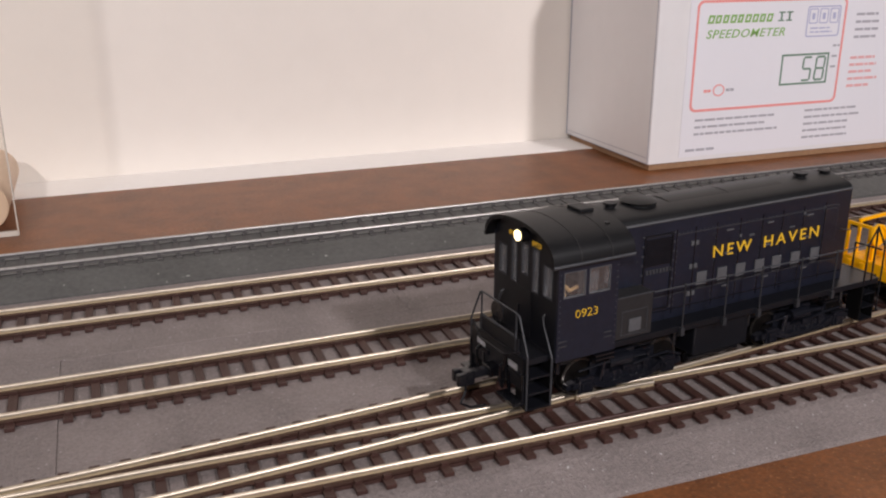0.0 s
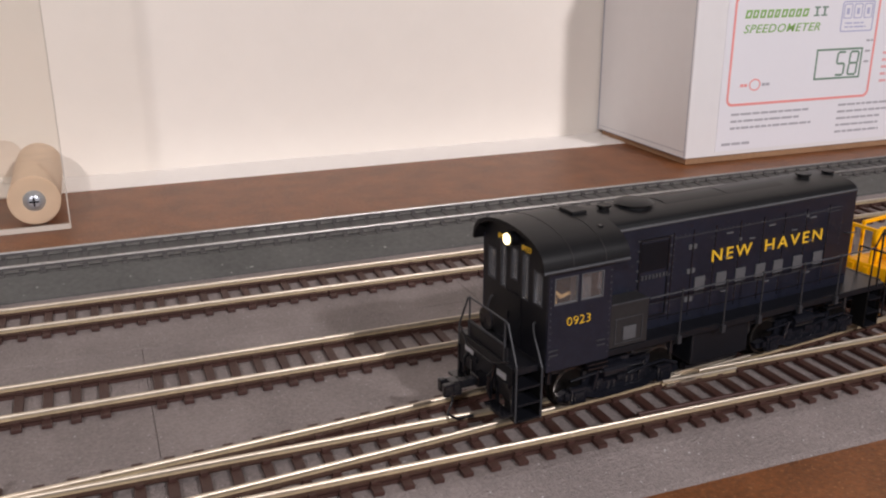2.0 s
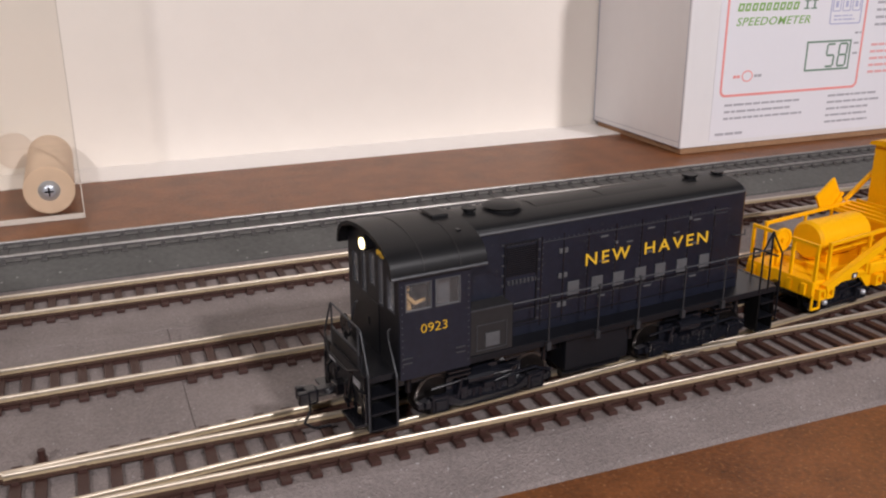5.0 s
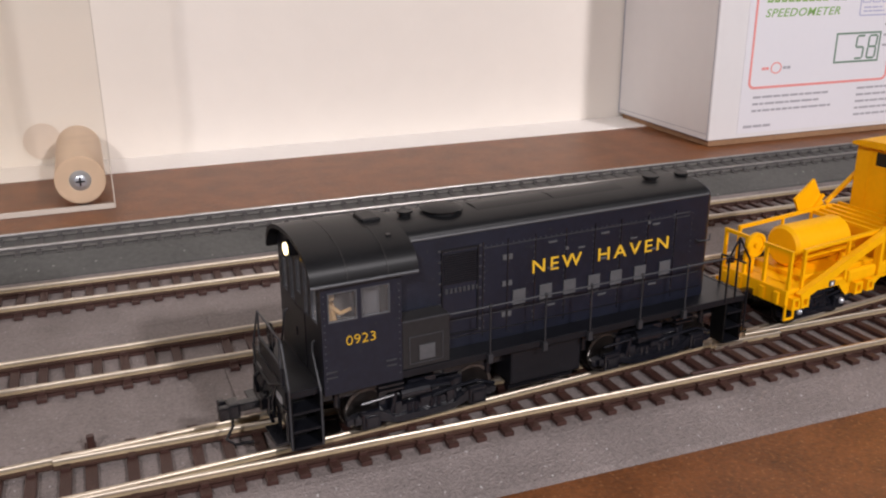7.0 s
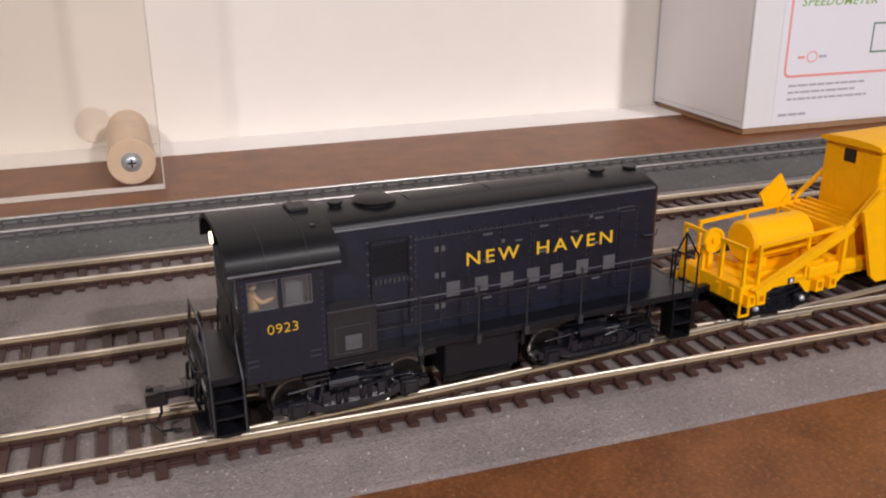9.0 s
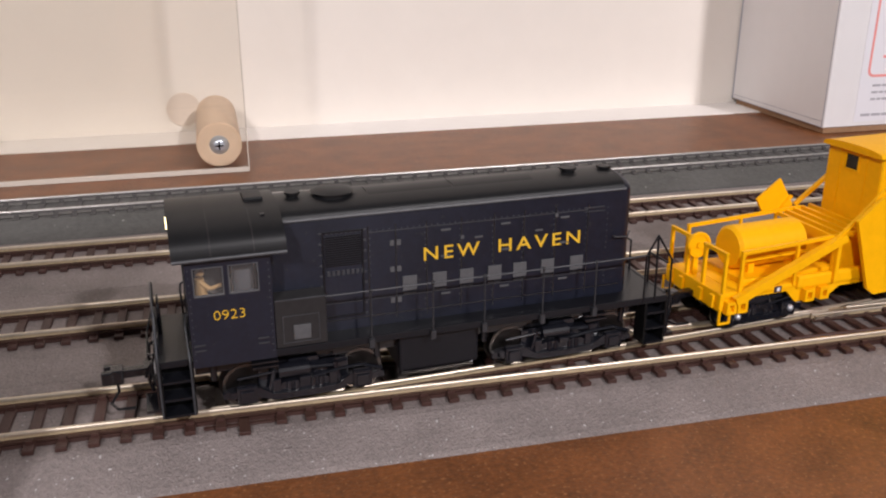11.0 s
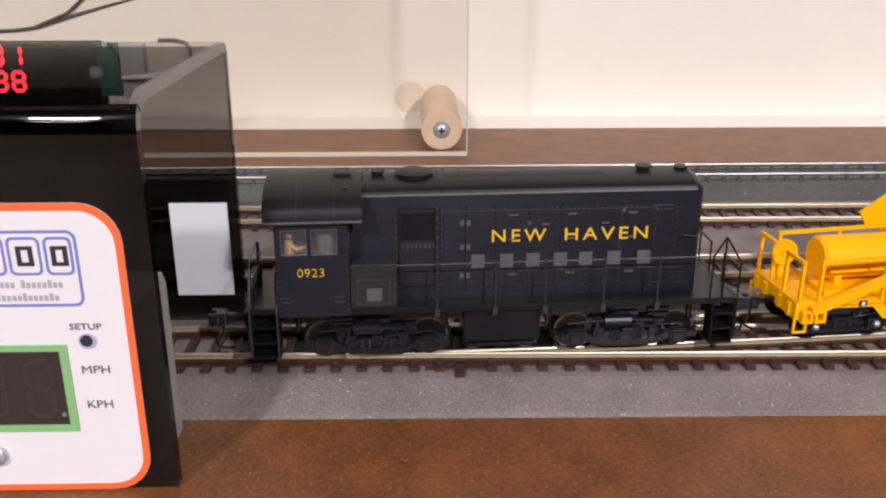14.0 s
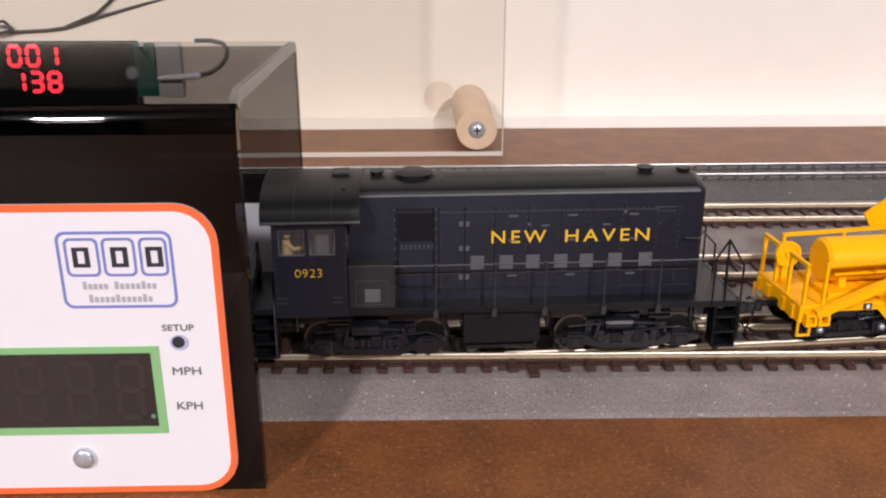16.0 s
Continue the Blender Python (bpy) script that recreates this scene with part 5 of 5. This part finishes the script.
    o = [(-15.32 + 0.2 * math.cos(k * math.pi / 12), 3.69 + 0.18 * math.sin(k * math.pi / 12)) for k in range(24)]
    plate(bm, o, "y", a, b)
    part("setup_ring", bm, M_PALEBLUE, film)
    bm = bmesh.new()
    rod(bm, (-15.34, a - 0.02, 3.71), (-15.34, b, 3.71), 0.13, 20)
    part("setup_hole", bm, M_BLACKPRINT, film, "dark setup hole")
    for z in (5.85, 5.3):
        bm = bmesh.new()
        rod(bm, (-19.05, a, z), (-19.05, b, z), 0.1, 16)
        part("sensor_dot", bm, M_PALEGREEN, film)
    bm = bmesh.new()
    rod(bm, (-17.66, a - 0.06, 0.94), (-17.66, b, 0.94), 0.24, 20, 0.25)
    got = bmesh.ops.create_uvsphere(bm, u_segments=24, v_segments=12, radius=0.24)["verts"]
    bmesh.ops.scale(bm, vec=(1, 0.45, 1), verts=got)
    bmesh.ops.translate(bm, vec=(-17.66, a - 0.06, 0.94), verts=got)
    part("bolt", bm, M_STEEL, film, "bright round-head bolt", True)
    # lit dot of the display
    bm = bmesh.new()
    rod(bm, (-16.05, a - 0.02, 1.95), (-16.05, a - 0.001, 1.95), 0.05, 14)
    part("indicator", bm, M_DARKGREEN, win, "small green indicator")


def meter():
    t = thing("panel_meter", at(0, 27.0, 0), "black meter with two rows of red digits", "meter")
    bm = bmesh.new()
    box(bm, -36, -24.8, 0, 1.2, 0.0, 6.1, 0.05)
    box(bm, -25.25, -25.1, -0.02, 0.0, 3.4, 6.1)
    part("case", bm, M_DECK, t, "black meter case")
    bm = bmesh.new()
    for k, c in enumerate("001"):
        seven_segment(bm, c, -31.0 + k * 0.92, 5.02, 0.56, 0.95, 0.19, -0.03, -0.004, 0.05)
    for k, c in enumerate("138"):
        seven_segment(bm, c, -31.0 + k * 0.92, 3.72, 0.56, 0.95, 0.19, -0.03, -0.004, 0.05)
    part("digits", bm, M_LED, t, "glowing red digits")
    bm = bmesh.new()
    box(bm, -24.75, -23.7, 0.1, 0.3, 3.4, 6.1)
    board = part("circuit_board", bm, M_PCB, t, "green circuit board")
    bm = bmesh.new()
    rod(bm, (-24.85, -0.2, 4.66), (-24.85, 0.1, 4.66), 0.3, 16)
    rod(bm, (-24.3, -0.05, 6.05), (-24.3, 0.1, 6.05), 0.12, 10)
    part("terminal", bm, M_STEEL, board, "bright terminal screw", True)
    bm = bmesh.new()
    box(bm, -23.68, -22.45, 0.2, 0.9, 3.3, 6.05, 0.04)
    part("side_bracket", bm, M_GREYBRACKET, t, "grey bracket")
    bm = bmesh.new()
    rod(bm, (-23.6, -0.1, 4.36), (-21.4, -0.1, 4.48), 0.10, 12, 0.2)
    part("plug", bm, M_PANEL, t, "white cable plug", True)
    c = thing("plug_cable", at(0, 27.0, 0), "thin black cable looping into a white plug", "cable")
    bm = bmesh.new()
    pts = [(-21.5, -0.1, 4.48), (-20.9, -0.1, 4.62), (-20.35, 0, 4.95), (-20.02, 0, 5.4), (-19.98, 0, 5.8), (-20.2, 0, 6.1), (-20.8, 0.1, 6.22), (-21.6, 0.2, 6.2)]
    wire(bm, pts, 0.11, 8)
    part("strand", bm, M_CABLE, c, "", True)


def cables():
    for k, pts in enumerate(([(-60, 36.9, 5.2), (-45, 37.2, 5.6), (-36, 37.3, 5.45), (-33.0, 37.3, 5.6), (-31.8, 37.3, 5.75), (-29.5, 37.3, 6.45), (-27.4, 37.4, 7.0), (-25, 37.5, 7.6), (-22, 37.5, 9.2), (-21, 37.5, 12)],
                             [(-31.8, 37.2, 5.8), (-29.8, 37.2, 6.6), (-28.6, 37.3, 7.6), (-27.6, 37.4, 9.5), (-27, 37.4, 14)],
                             [(-36.6, 36.9, 5.3), (-36.2, 36.8, 6.1), (-35.3, 36.8, 6.2), (-34.9, 36.9, 5.7), (-36, 37.0, 5.35)])):
        t = thing("cable", at(0, 0, 0), "thin dark cable running along the wall", "cable", "wall cables")
        bm = bmesh.new()
        wire(bm, pts, 0.10, 8)
        part("strand", bm, M_CABLE, t, "", True)


# ---- what moves ----
LOCO_X = [
    (0.0, 13.857), (0.5, 13.106), (1.0, 12.338), (1.5, 11.566), (2.0, 10.825), (2.5, 10.091), (3.0, 9.363), (3.5, 8.628), (4.0, 7.894),
    (6.5, 4.241), (7.0, 3.467), (7.5, 2.759), (8.0, 2.032), (8.5, 1.288), (9.0, 0.507), (11.5, -3.144), (12.0, -3.855), (12.5, -4.580),
    (13.0, -5.176), (13.5, -5.670), (14.0, -6.127), (14.5, -6.598), (15.0, -7.071), (15.5, -7.578), (16.0, -8.090)]


def along(x, a, b, ref):
    """The pose of a wagon whose trucks stand at x + a and x + b on the branch, with its own origin at x + ref."""
    ya, yb = branch_line(x + a), branch_line(x + b)
    yaw = math.atan2(yb - ya, b - a)
    y = ya + (yb - ya) * (ref - a) / (b - a)
    return at(x + ref, y, RAIL_TOP, 0, 0, math.degrees(yaw))


WAGON_GAP = 8.05


def motions():
    walk(loco, [(t, along(x, -3.37, 3.37, 0)) for t, x in LOCO_X])
    walk(wagon, [(t, along(x + WAGON_GAP, 1.48, 8.2, 0)) for t, x in LOCO_X])
    ts = [0.25 * k for k in range(65)]
    for w in loco_wheels + wagon_wheels:
        x = w.location.x / CM
        walk(w, [(t, at(x, 0, w.location.z / CM, 0, -math.degrees((LOCO_X[0][1] - float(np.interp(t, *zip(*LOCO_X)))) / 0.55), 0)) for t in ts])


setting()
straight_track("straight_track", lambda x: 14.76 - 0.0063 * x, -0.0063, -55, 85, "straight model track, bright rails on brown ties")
straight_track("straight_track", lambda x: 8.87, 0.0, -50, 80, "straight model track, bright rails on brown ties", skip=(-4.2,))
turnout_track()
roadbeds()
carton()
screen_and_dowel()
speedometer()
meter()
cables()
loco, loco_wheels = locomotive()
wagon, wagon_wheels = plough_wagon()
motions()
